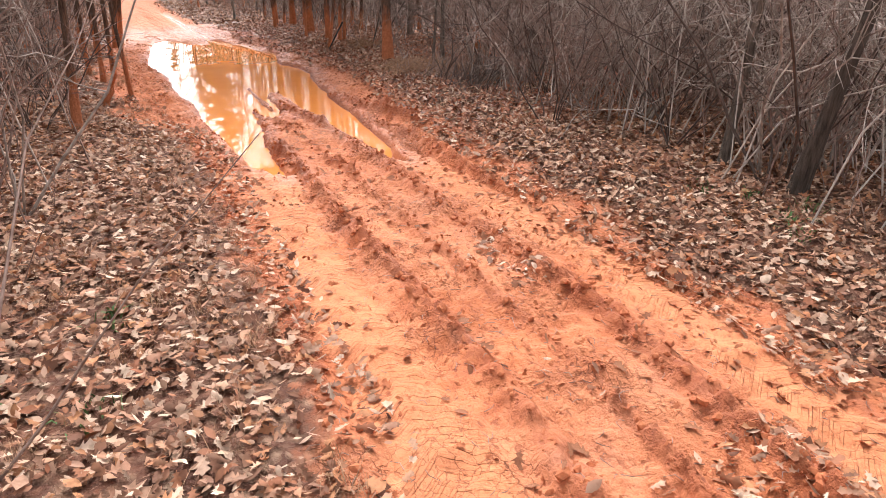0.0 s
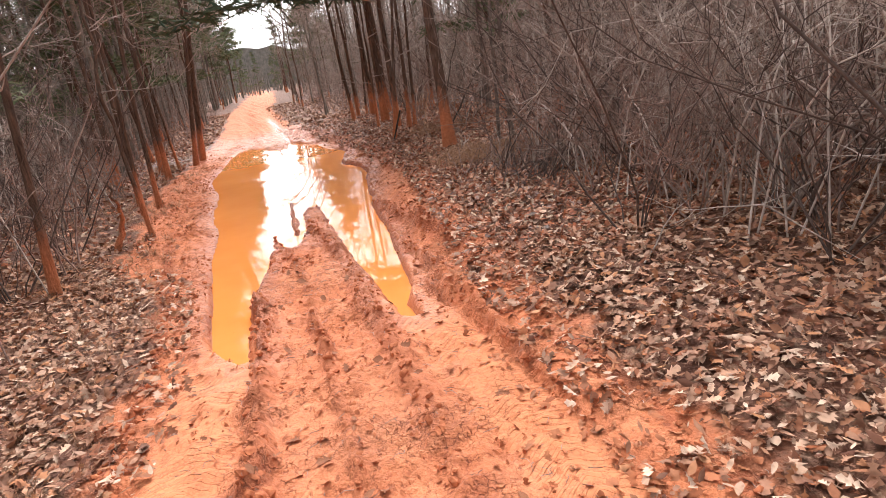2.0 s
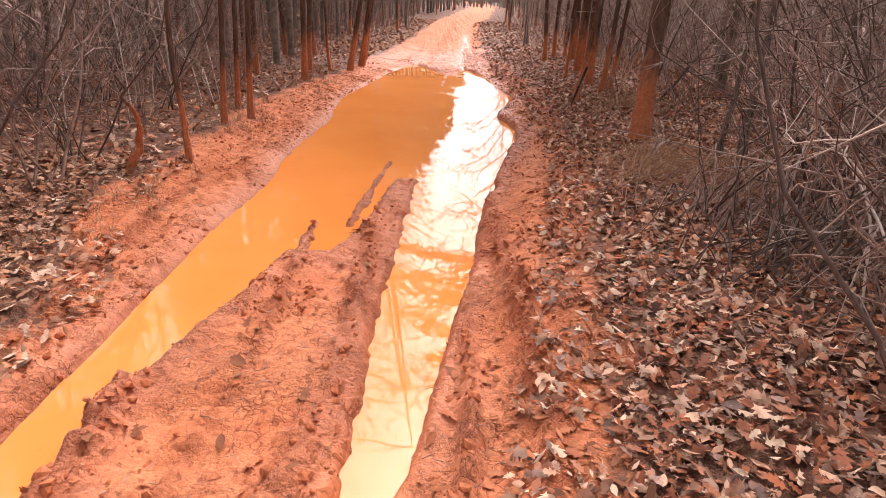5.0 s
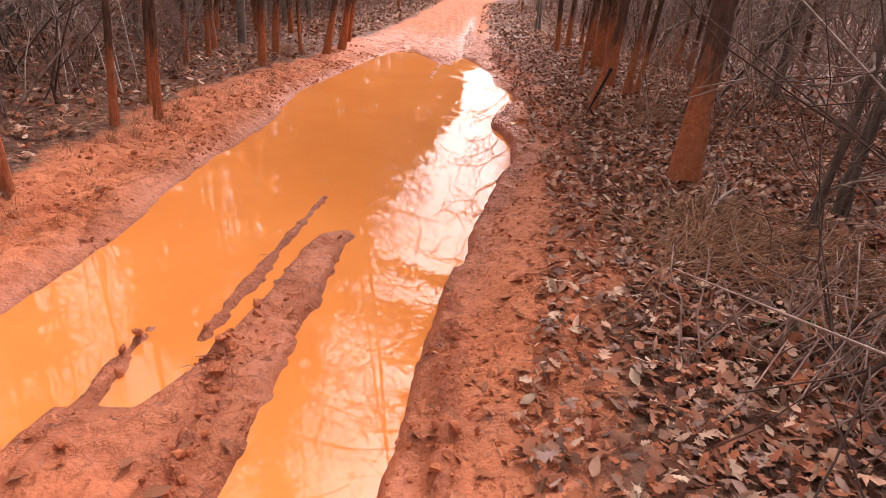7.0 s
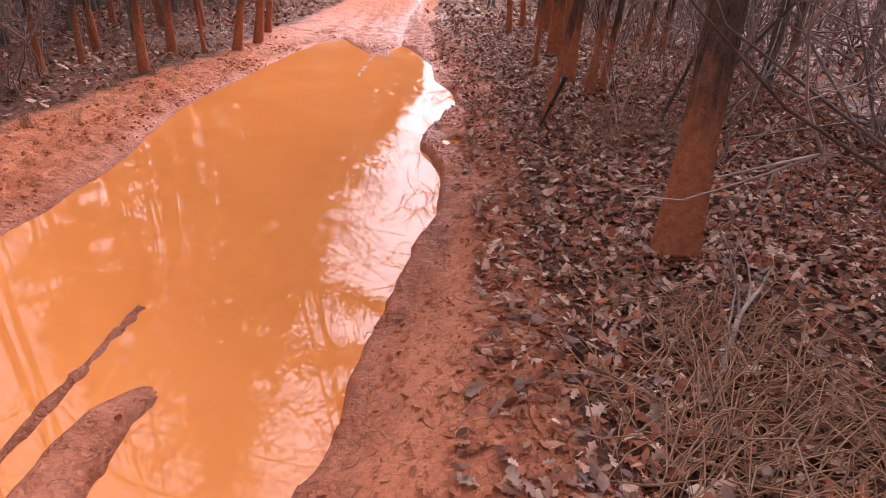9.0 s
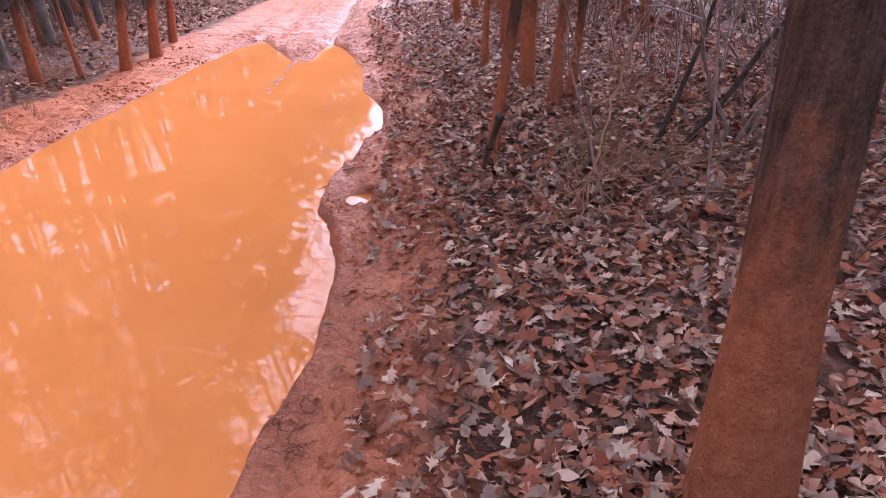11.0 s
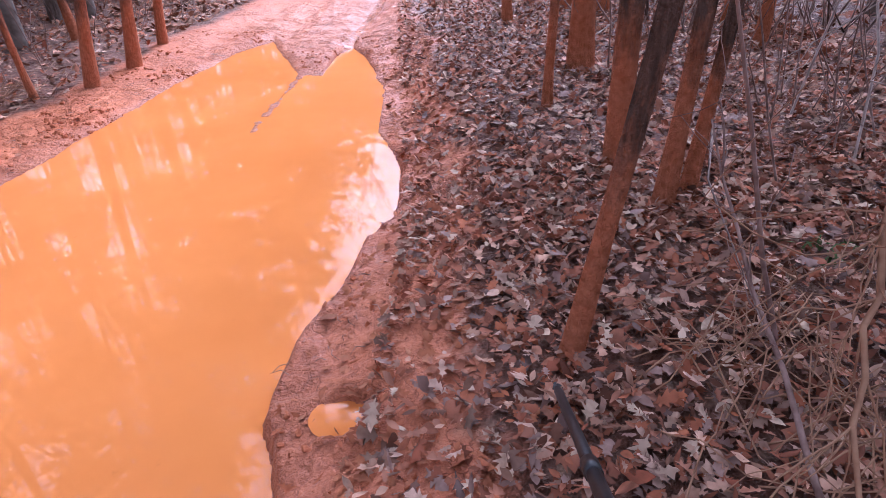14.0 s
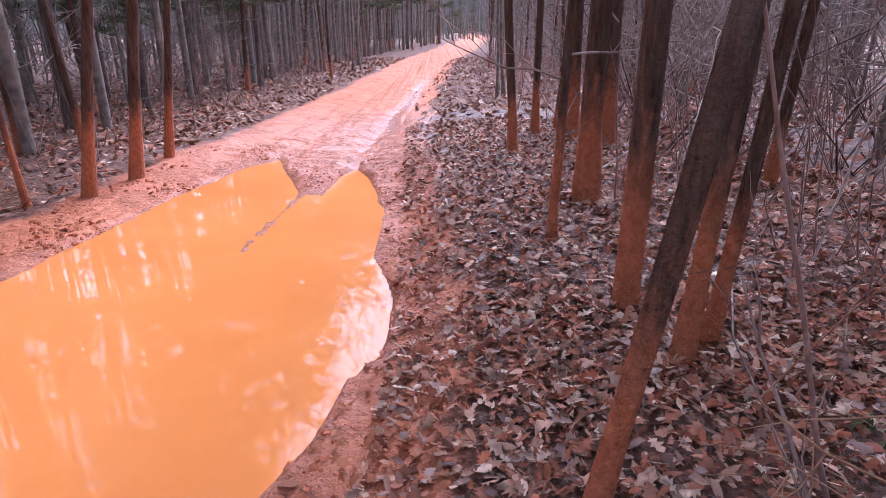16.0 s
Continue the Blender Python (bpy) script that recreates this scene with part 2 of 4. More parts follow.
class Tubes:
    """Collects tapered tubes along polylines into one mesh."""

    def __init__(self):
        self.v, self.q, self.n = [], [], 0

    def add(self, path, radii, sides=6, cap=True):
        p = np.asarray(path, float)
        r = np.asarray(radii, float)
        d = np.gradient(p, axis=0)
        d /= np.linalg.norm(d, axis=1)[:, None] + 1e-9
        ref = np.array([1.0, 0.0, 0.0]) if abs(d[0][0]) < 0.8 else np.array([0.0, 1.0, 0.0])
        a = np.cross(d, ref)
        a /= np.linalg.norm(a, axis=1)[:, None] + 1e-9
        b = np.cross(d, a)
        ang = np.arange(sides) * 2 * math.pi / sides
        ring = p[:, None] + r[:, None, None] * (np.cos(ang)[None, :, None] * a[:, None] + np.sin(ang)[None, :, None] * b[:, None])
        m = len(p)
        self.v.append(ring.reshape(-1, 3))
        i = (np.arange(m - 1)[:, None] * sides + np.arange(sides)[None]).ravel()
        j = (np.arange(m - 1)[:, None] * sides + (np.arange(sides)[None] + 1) % sides).ravel()
        self.q.append(np.stack([i, j, j + sides, i + sides], 1) + self.n)
        self.n += m * sides

    def mesh(self, name):
        return mesh_of(name, np.concatenate(self.v), np.concatenate(self.q))


def smooth(x):
    x = np.clip(x, 0, 1)
    return x * x * (3 - 2 * x)


def lattice(seed, step):
    rng = np.random.default_rng(seed)
    tab = rng.random((256, 256))

    def f(x, y):
        u, v = np.asarray(x, float) / step, np.asarray(y, float) / step
        i, j = np.floor(u).astype(int), np.floor(v).astype(int)
        a, b = smooth(u - i), smooth(v - j)
        g = lambda k, l: tab[k % 256, l % 256]
        return (g(i, j) * (1 - a) + g(i + 1, j) * a) * (1 - b) + (g(i, j + 1) * (1 - a) + g(i + 1, j + 1) * a) * b - 0.5
    return f


N_1, N_2, N_3, N_4, N_5 = lattice(1, 1.7), lattice(2, 0.45), lattice(3, 0.13), lattice(4, 0.06), lattice(5, 6.0)


# ---- plan of the track: x across, y along, water level at z = 0 ----
def knots(text):
    a = np.array([[float(v) for v in w.split(":")] for w in text.split()])
    return lambda y: np.interp(y, a[:, 0], a[:, 1])


shore_left = knots("-5.2:-1.08 -4.75:-1.28 -3.4:-1.25 -2:-1.22 -0.8:-1.11 0:-1.17 0.8:-1.12 2.5:-1.02 4:-1.12 5.5:-0.92 6.6:-0.74 7.8:-0.58 9.2:-0.27")
shore_right = knots("-4.85:0.16 -4.5:0.33 -3.45:0.5 -2.4:0.7 -1.9:0.75 -1.15:0.87 -0.8:0.99 -0.4:1.0 0.2:1.16 0.9:1.32 1.3:1.46 2:1.54 2.6:1.46 2.9:1.38 "
                    "3.4:1.44 3.8:1.58 4.2:1.66 4.45:1.82 5.1:1.84 6.1:1.63 7.2:1.61 8.3:1.42 9.0:1.28")
shore_far = knots("-0.9:6 -0.6:7.7 -0.27:9.2 0.05:9.7 0.25:9.1 0.66:7.95 0.94:7.85 1.0:8.7 1.15:9.1 1.35:8.5 1.6:7.4 2:6")
strip_left = knots("-5.3:-1.05 -4.6:-1.0 -3.6:-0.86 -3.1:-0.72 -2.2:-0.58")
strip_right = knots("-4.9:0.07 -3.7:0.1 -2.7:0.13 -1.8:0.19 -1.2:0.22 -0.5:0.26")
wedge_left = knots("-2.6:-0.42 -2.1:-0.21 -1.7:-0.11 -1.35:-0.06 -0.8:-0.01 -0.6:0.05 -0.42:0.2")
rut_left = knots("-30:-3.2 -12:-2.08 -9.2:-1.76 -8.1:-1.64 -7:-1.52 -6:-1.4 -5.2:-1.18 -4.6:-1.14")
rut_right = knots("-30:-2 -12:-0.75 -10:-0.23 -9:0 -7.7:0.15 -5.8:0.22 -4.9:0.15 -4.4:0.2")
road_left = knots("-30:-3.6 -10:-2.12 -9.2:-2.08 -7.9:-1.97 -6.7:-1.87 -5:-1.7 -3.9:-1.64 -1.9:-1.66 0:-1.6 2.9:-1.62 6.7:-1.12 10.3:-0.55 15:0 25:0.6 33:1.2 45:2.4 90:7")
road_right = knots("-30:-1.2 -12:-0.3 -10:0.15 -9:0.42 -7.2:0.62 -6.2:0.72 -4.9:0.9 -2.7:1.36 -1.5:1.62 -0.6:1.80 0.7:1.95 2.8:2.03 3.6:2.15 6:2.1 10:1.97 15:1.9 25:2.5 33:3.0 45:4.6 90:9.4")


def segment(x, y, x0, y0, x1, y1):
    dx, dy = x1 - x0, y1 - y0
    t = np.clip(((x - x0) * dx + (y - y0) * dy) / (dx * dx + dy * dy), 0, 1)
    return np.hypot(x - x0 - t * dx, y - y0 - t * dy)


def basin(x, y):
    """Positive in the flooded part, in metres from the shore."""
    wob = (0.05 * N_2(x, y) + 0.035 * N_3(x, y)) * (0.45 + 0.55 * smooth((y + 2.5) / 2.5))
    w = np.minimum(np.minimum(x - shore_left(y), shore_right(y) - x), 0.6 * np.minimum(shore_far(x) - y, y + 5.15))
    strip = np.minimum(np.minimum(x - strip_left(y), strip_right(y) - x), 0.5 * (-2.35 - y))
    wedge = np.minimum(np.minimum(x - wedge_left(y), strip_right(y) - x), 0.5 * np.minimum(-0.42 - y, y + 2.7))
    a = 0.036 - segment(x, y, -0.52, -2.7, -0.5, -1.78)
    t = 0.020 + 0.022 * smooth((0.1 - y) / 1.6) - segment(x, y, -0.24, -1.8, -0.05, 0.16)
    spit = 0.03 - segment(x, y, 0.72, 8.1, 0.58, 6.2)
    land = np.maximum.reduce([strip, wedge, a, t, spit])
    return np.minimum(w + wob, -land + 0.3 * wob + 0.040 * N_3(x, y) + 0.042 * N_4(x, y))


def islet(x, y):
    """1 on the low tongues of mud within the flooded part."""
    return smooth((x - shore_left(y) - 0.1) / 0.2) * smooth((shore_right(y) - x - 0.1) / 0.2) * smooth((y + 3.4) / 1.2) * smooth((2.0 - y) / 1.0)


def crumbs(x, y):
    """The lines of churned, crumbly earth along the track."""
    c = x - 0.5 * (rut_left(y) + rut_right(y)) + 0.10 * N_1(x * 0.5, y) + 0.05 * N_2(x * 0.4, y)
    b = 0.0
    for at, w, a in ((-1.2, 0.07, 0.9), (-0.45, 0.085, 1.0), (-0.02, 0.05, 0.7), (0.40, 0.10, 0.9), (1.03, 0.04, 0.6), (1.33, 0.06, 0.9)):
        b = b + a * np.exp(-((c - at) / w) ** 2)
    return b * smooth((0.3 - y) / 2.5) * smooth((y + 14) / 2) * (0.55 + 0.9 * smooth(N_2(x, y * 0.6) + 0.5))


def terrain(x, y):
    x, y = np.asarray(x, float), np.asarray(y, float)
    s = basin(x, y)
    near = smooth((y + 14) / 3) * smooth((16 - y) / 5)
    right = smooth((x - shore_right(y) + 0.05) / 0.75) * smooth((y + 9.5) / 5)
    bank = 0.06 + 0.19 * right * smooth((14 - y) / 5 + 0.35) + 0.07 * smooth((x - road_right(y)) / 0.8)
    bank = bank + 0.05 * smooth((road_left(y) - x + 0.2) / 0.6)
    far = np.maximum(np.abs(x - 0.3) - 4, 0)
    bank = bank + 0.10 * N_5(x, y) * smooth(far / 4) + 0.03 * N_1(x, y)
    # dry wheel ruts before the pool
    ru = np.maximum(0.21 - np.abs(x - rut_left(y)), 0.19 - np.abs(x - rut_right(y))) + 0.03 * N_2(x, y)
    ru = np.where(y > -4.4, -1.0, ru)
    berm = np.exp(-((np.abs(x - rut_left(y)) - 0.33) / 0.09) ** 2) + np.exp(-((np.abs(x - rut_right(y)) - 0.31) / 0.08) ** 2)
    on_road = smooth((x - road_left(y)) / 0.25) * smooth((road_right(y) - x) / 0.25)
    cr = crumbs(x, y) * on_road
    furrow = cr * (0.066 + 0.13 * np.abs(N_3(x, y)) + 0.075 * N_4(x, y)) - 0.018 * (1 - np.minimum(cr, 1)) * on_road * smooth((-1.0 - y) / 2)
    churn = (0.05 * N_2(x, y) + 0.04 * N_3(x, y) + 0.02 * N_4(x, y)) * (0.4 + 0.6 * on_road)
    z = bank + churn + (0.04 * berm * smooth((-3.6 - y) / 1.5) + furrow) * near
    far_rut = np.exp(-((x - 0.5 * (road_left(y) + road_right(y)) - 0.48) / 0.16) ** 2) + np.exp(-((x - 0.5 * (road_left(y) + road_right(y)) + 0.5) / 0.18) ** 2)
    z = z - 0.045 * far_rut * smooth((y - 8.5) / 2)
    floor = 0.012 + 0.035 * smooth((-5.0 - y) / 5) + 0.012 * N_3(x, y) + 0.006 * N_4(x, y)
    k = smooth((ru + 0.03) / 0.07)
    z = z * (1 - k) + floor * k
    flat = smooth((y - 4.5) / 2.5)
    rim = np.maximum(z, (0.062 + 0.045 * N_3(x, y) + 0.03 * N_4(x, y)) * (1 - flat) + 0.012)
    rim = rim * (1 - 0.65 * flat * smooth((9.5 - y) / 2) * smooth((road_right(y) - x + 0.1) / 0.4))
    verge_left = smooth((shore_left(y) - x) / 0.15) * smooth((x - road_left(y) + 0.7) / 0.4) * smooth((y + 5) / 2) * smooth((9 - y) / 3)
    rim = rim + verge_left * (0.06 * np.abs(N_3(x, y * 0.8)) + 0.035 * N_4(x, y) + 0.05 * np.abs(N_2(x, y)) - 0.02)
    soft = 0.16 * smooth((shore_left(y) + 0.25 - x) / 0.2) * smooth((y + 3.5) / 2)
    isle = islet(x, y)
    rim = rim * (1 - 0.45 * isle) + isle * (0.032 * N_3(x, y) + 0.040 * N_4(x, y) + 0.02 * np.abs(N_2(x * 2.2, y * 1.3)))
    rim = np.maximum(rim, 0.012)
    z = np.where(s > 0, -np.minimum(0.01 + 0.6 * s, 0.12), rim * smooth(-s / (0.05 + 0.16 * flat + soft) + 0.12))
    hole = np.hypot((x - 1.70) / 1.15, y - 2.84) + 0.05 * N_3(x, y)
    k = smooth((0.085 - hole) / 0.03 + 0.5)
    z = z * (1 - k) + (z * 0.4 + 0.02) * k
    return z


def spaced(lo, hi, step, out, grow=1.18):
    core = list(np.arange(lo, hi + step / 2, step))
    for sign, end in ((-1, lo), (1, hi)):
        d, at = step, end
        while abs(at - end) < out:
            d = min(d * grow, 60)
            at += sign * d
            core.append(at)
    return np.array(sorted(core))


gx, gy = spaced(-2.6, 3.2, 0.023, 600), spaced(-11.0, 11.0, 0.029, 600)
GX, GY = np.meshgrid(gx, gy, indexing="ij")
GZ = terrain(GX, GY)
nx, ny = GX.shape
ii = (np.arange(nx - 1)[:, None] * ny + np.arange(ny - 1)[None]).ravel()
ground_mesh = mesh_of("ground", np.stack([GX, GY, GZ], -1).reshape(-1, 3), np.stack([ii, ii + ny, ii + ny + 1, ii + 1], 1))
edge_d = np.maximum(road_left(GY) - 0.5 * smooth((GY + 3.5) / 2) - GX, GX - road_right(GY))
litter_mask = smooth(edge_d / 0.6 + 0.5 + 0.55 * N_2(GX, GY))
wet_mask = smooth(1.0 + basin(GX, GY) / 0.35) * 0.9 + 0.75 * smooth((GY - 6.5) / 3) * smooth((16 - GY) / 5) + 0.55 * smooth((GY + 1.5) / 3) * smooth((14 - GY) / 5) * (GX > 0.5)
slick = np.exp(-((GX - 0.5 * (road_left(GY) + road_right(GY)) - 0.5 + 0.06 * N_1(GX, GY)) / 0.11) ** 2) * smooth((GY - 8.0) / 0.8) * smooth((26 - GY) / 8)
wet_mask = wet_mask + 0.9 * np.exp(-((GX - 0.5 * (road_left(GY) + road_right(GY)) - 0.5) / 0.2) ** 2) * smooth((GY - 8.3) / 1) * smooth((24 - GY) / 8)
rut_mask = smooth((np.maximum(0.21 - np.abs(GX - rut_left(GY)), 0.19 - np.abs(GX - rut_right(GY))) + 0.02) / 0.06) * smooth((-4.2 - GY) / 0.5)
rut_across = np.where(np.abs(GX - rut_left(GY)) < np.abs(GX - rut_right(GY)), GX - rut_left(GY), GX - rut_right(GY))
for key, values in (("rut", rut_mask), ("rut_across", rut_across), ("litter", litter_mask), ("wet", np.clip(wet_mask, 0, 1)), ("crumb", np.clip(crumbs(GX, GY), 0, 1)), ("slick", slick), ("damp", smooth(1.1 + basin(GX, GY) / 0.045))):
    at = ground_mesh.attributes.new(key, "FLOAT", "POINT")
    at.data.foreach_set("value", values.astype(np.float32).ravel())
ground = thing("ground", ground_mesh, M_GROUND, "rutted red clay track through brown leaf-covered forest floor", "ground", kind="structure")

wx, wy = np.linspace(-1.6, 2.1, 24), np.linspace(-5.6, 10.2, 60)
WX, WY = np.meshgrid(wx, wy, indexing="ij")
ii = (np.arange(23)[:, None] * 60 + np.arange(59)[None]).ravel()
water = thing("water", mesh_of("water", np.stack([WX, WY, 0 * WX], -1).reshape(-1, 3), np.stack([ii, ii + 60, ii + 61, ii + 1], 1)), M_WATER,
              "opaque orange muddy rainwater filling the flooded ruts", "puddle", kind="structure")
ang = np.arange(20) * 2 * math.pi / 20
rim = np.stack([1.70 + 0.13 * np.cos(ang), 2.84 + 0.11 * np.sin(ang), 0 * ang], 1)
hole_z = float(terrain(1.70, 2.84)) + 0.022
rim[:, 2] = hole_z
pool = thing("hoofprint_puddle", mesh_of("hoofprint_puddle", np.vstack([rim, [[1.70, 2.84, hole_z]]]), [], [(i, (i + 1) % 20, 20) for i in range(20)]), M_WATER,
             "small orange puddle in a print beside the flooded rut", "puddle", kind="structure")


# ---- trees ----
def bent_path(rng, height, lean, segs, wander):
    t = np.linspace(0, 1, segs + 1)
    p = np.zeros((segs + 1, 3))
    p[:, 2] = t * height
    drift = np.cumsum(rng.normal(0, wander, (segs + 1, 2)), 0)
    drift -= drift[0]
    p[:, :2] = np.array(lean)[None] * p[:, 2:3] + drift * t[:, None] ** 0.6
    return p


def limb(tubes, rng, start, direction, length, radius, depth):
    segs = 3 + depth
    p = [np.array(start, float)]
    d = np.array(direction, float)
    for _ in range(segs):
        d = d + rng.normal(0, 0.20, 3) + np.array([0, 0, 0.05])
        d /= np.linalg.norm(d)
        p.append(p[-1] + d * length / segs)
    tubes.add(p, np.linspace(radius, max(radius * 0.3, 0.0015), segs + 1), 3 + depth)
    if depth > 0:
        for _ in range(rng.integers(2, 5)):
            k = rng.integers(1, segs + 1)
            e = d + rng.normal(0, 0.75, 3)
            e /= np.linalg.norm(e)
            limb(tubes, rng, p[k], e, length * rng.uniform(0.35, 0.65), radius * 0.5, depth - 1)


def bare_tree(rng, height, radius, lean=(0, 0), bark=None, limbs=14, first=0.25, label="", wander=0.05, group="roadside trees", low=0):
    trunk_path = bent_path(rng, height, lean, 16, wander)
    trunk_path[:, 2] -= 0.12
    t = np.linspace(0, 1, 17)
    r = radius * (1 - 0.82 * t) + radius * 0.45 * np.exp(-t * height / 0.14)
    tr = Tubes()
    tr.add(trunk_path, r, 12 if radius > 0.05 else 8)
    v = tr.v[0]
    flute = 1 + 0.05 * np.sin(5 * np.arctan2(v[:, 1], v[:, 0]) + v[:, 2] * 3)
    ax = np.repeat(trunk_path, 12 if radius > 0.05 else 8, axis=0)
    tr.v[0] = ax + (v - ax) * flute[:, None]
    root = thing("tree", tr.mesh("trunk"), bark or M_BARK, label, "tree", group)
    crown = Tubes()
    for _ in range(limbs):
        f = rng.uniform(first, 0.97)
        at = np.array([np.interp(f, t, trunk_path[:, c]) for c in range(3)])
        a = rng.uniform(0, 2 * math.pi)
        d = np.array([math.cos(a), math.sin(a), rng.uniform(0.1, 0.9)])
        limb(crown, rng, at, d / np.linalg.norm(d), height * rng.uniform(0.10, 0.24) * (1.15 - 0.5 * f), max(radius * 0.32 * (1 - 0.6 * f), 0.006), 2)
    for _ in range(low):
        at = np.array([np.interp(rng.uniform(0.05, 0.25), t, trunk_path[:, c]) for c in range(3)])
        a = rng.uniform(0, 2 * math.pi)
        d = np.array([math.cos(a), math.sin(a), rng.uniform(0.0, 0.5)])
        limb(crown, rng, at, d / np.linalg.norm(d), rng.uniform(0.5, 1.3), 0.009, 2)
    thing("crown", crown.mesh("crown"), M_TWIG, "bare grey twigs", kind="stuff", parent=root)
    return root


def place(ob, x, y, turn=0.0, size=1.0):
    ob.matrix_basis = Matrix.Translation((x, y, float(terrain(x, y)))) @ Matrix.Rotation(turn, 4, "Z") @ Matrix.Diagonal((size, size, size, 1))
    return ob


def tree_at(seed, x, y, radius, height, lean=(0, 0), bark=None, label="", **more):
    return place(bare_tree(np.random.default_rng(seed), height, radius, lean, bark, label=label, **more), x, y)


STAINED = "bare young tree, trunk base coated in orange mud"
tree_at(1, 2.62, 0.22, 0.092, 11, (0.02, 0.10), M_BARK_HIGH, "thick bare tree, lower trunk plastered with orange mud", wander=0.03)
tree_at(2, 2.47, 2.90, 0.035, 9, (0.135, -0.055), M_BARK_HIGH, "leaning bare tree, muddy orange base beside the puddle", wander=0.012)
tree_at(3, 3.13, 3.9, 0.044, 9, (0.056, -0.027), M_BARK_HIGH, STAINED, wander=0.02)
tree_at(5, 2.87, 5.5, 0.033, 6, (0.02, 0.0), M_BARK_HIGH, "thin crooked sapling stained orange with mud", wander=0.035, low=3)
tree_at(6, 3.29, 6.33, 0.09, 11, (0.013, 0.0), M_BARK_HIGH, STAINED, wander=0.03)
tree_at(7, 3.3, 4.04, 0.036, 8, (0.07, -0.035), M_BARK, STAINED, wander=0.03)
tree_at(8, 2.96, 8.4, 0.05, 9, (-0.03, 0.0), M_BARK, STAINED, wander=0.03)
tree_at(9, 3.4, 9.7, 0.05, 9, (0, 0), M_BARK, STAINED, wander=0.03)
tree_at(10, -1.43, 7.75, 0.060, 10, (0.17, 0.02), M_BARK_HIGH, STAINED, wander=0.03)
tree_at(11, -1.25, 8.43, 0.066, 11, (0.13, 0.02), M_BARK_HIGH, STAINED, wander=0.03)
tree_at(12, -1.28, 9.43, 0.052, 11, (0.12, 0.02), M_BARK_HIGH, STAINED, wander=0.03)
tree_at(13, -1.78, 7.36, 0.034, 7, (-0.10, 0.0), M_BARK_HIGH, STAINED, wander=0.04)
tree_at(14, -1.95, 1.75, 0.038, 10, (0.05, 0.02), M_BARK, STAINED, wander=0.03)
tree_at(15, -2.3, 2.4, 0.036, 10, (0.03, 0.02), M_BARK, STAINED, wander=0.03)
tree_at(16, -2.15, 1.3, 0.036, 10, (0.03, 0.02), M_BARK, STAINED, wander=0.03)
tree_at(17, -1.95, 5.4, 0.055, 11, (0.03, 0.0), M_BARK_HIGH, STAINED, wander=0.03)
tree_at(18, -2.17, 7.05, 0.058, 11, (0.02, 0.0), M_BARK_HIGH, STAINED, wander=0.03)
tree_at(19, -2.88, 4.9, 0.036, 10, (0.0, 0.0), M_BARK, STAINED, wander=0.03)
tree_at(20, -3.0, 6.1, 0.04, 10, (0.0, 0.0), M_BARK, STAINED, wander=0.03)
tree_at(21, -1.9, -0.55, 0.032, 5, (0.0, 0.0), M_BARK, "thin bare sapling with a muddy base", wander=0.05)
tree_at(22, 3.05, -0.75, 0.028, 6, (0.03, 0.03), M_BARK_CLEAN, "forked thin sapling on the leafy bank", wander=0.05, low=2)
tree_at(23, 3.45, -0.38, 0.042, 7, (-0.03, 0.03), M_BARK_CLEAN, "thin bare tree on the leafy bank", wander=0.05, low=2)
tree_at(24, 2.32, -8.02, 0.062, 10, (0.05, -0.12), M_BARK_DARK, "dark leaning bare tree in the leaf litter", wander=0.02)
tree_at(25, 2.85, -8.5, 0.045, 10, (0.035, -0.10), M_BARK_CLEAN, "leaning grey bare tree in the leaf litter", wander=0.02)
tree_at(26, 2.96, -8.68, 0.04, 10, (0.026, -0.08), M_BARK_CLEAN, "leaning grey bare tree in the leaf litter", wander=0.02)
tree_at(27, 2.46, -9.05, 0.034, 8, (0.02, -0.09), M_BARK_CLEAN, "slim grey sapling in the leaf litter", wander=0.03)
tree_at(28, 2.08, -9.4, 0.05, 10, (0.015, -0.09), M_BARK_CLEAN, "pale flaky-barked tree in the leaf litter", wander=0.02)
tree_at(29, 2.3, -9.72, 0.05, 10, (0.0, -0.03), M_BARK_DARK, "dark bare tree in the leaf litter", wander=0.02)
tree_at(30, -2.7, -2.4, 0.045, 10, (0.10, 0.0), M_BARK, STAINED, wander=0.03, low=4)
tree_at(31, -2.3, -0.95, 0.045, 1.0, (0.0, 0.0), M_BARK, "broken dead stump with splinters, muddy orange", limbs=3, wander=0.05)
tree_at(32, 4.1, 8.9, 0.10, 12, (0, 0), M_BARK_HIGH, STAINED, wander=0.03)
tree_at(33, 3.75, 9.2, 0.085, 12, (0, 0), M_BARK_HIGH, STAINED, wander=0.03)
tree_at(34, 2.5, -7.2, 0.05, 7, (0.02, 0.0), M_BARK_CLEAN, "bare sapling in the brush thicket", wander=0.04, low=6)

tree_at(35, 3.52, 2.70, 0.019, 3.6, (0.75, 0.10), M_BARK_DARK, "dark sapling leaning far over the leaves", limbs=12, first=0.2, wander=0.05)
tree_at(36, 3.44, 2.76, 0.017, 3.8, (0.30, 0.05), M_BARK_DARK, "dark slanting sapling beside a leaning one", limbs=12, first=0.2, wander=0.05)

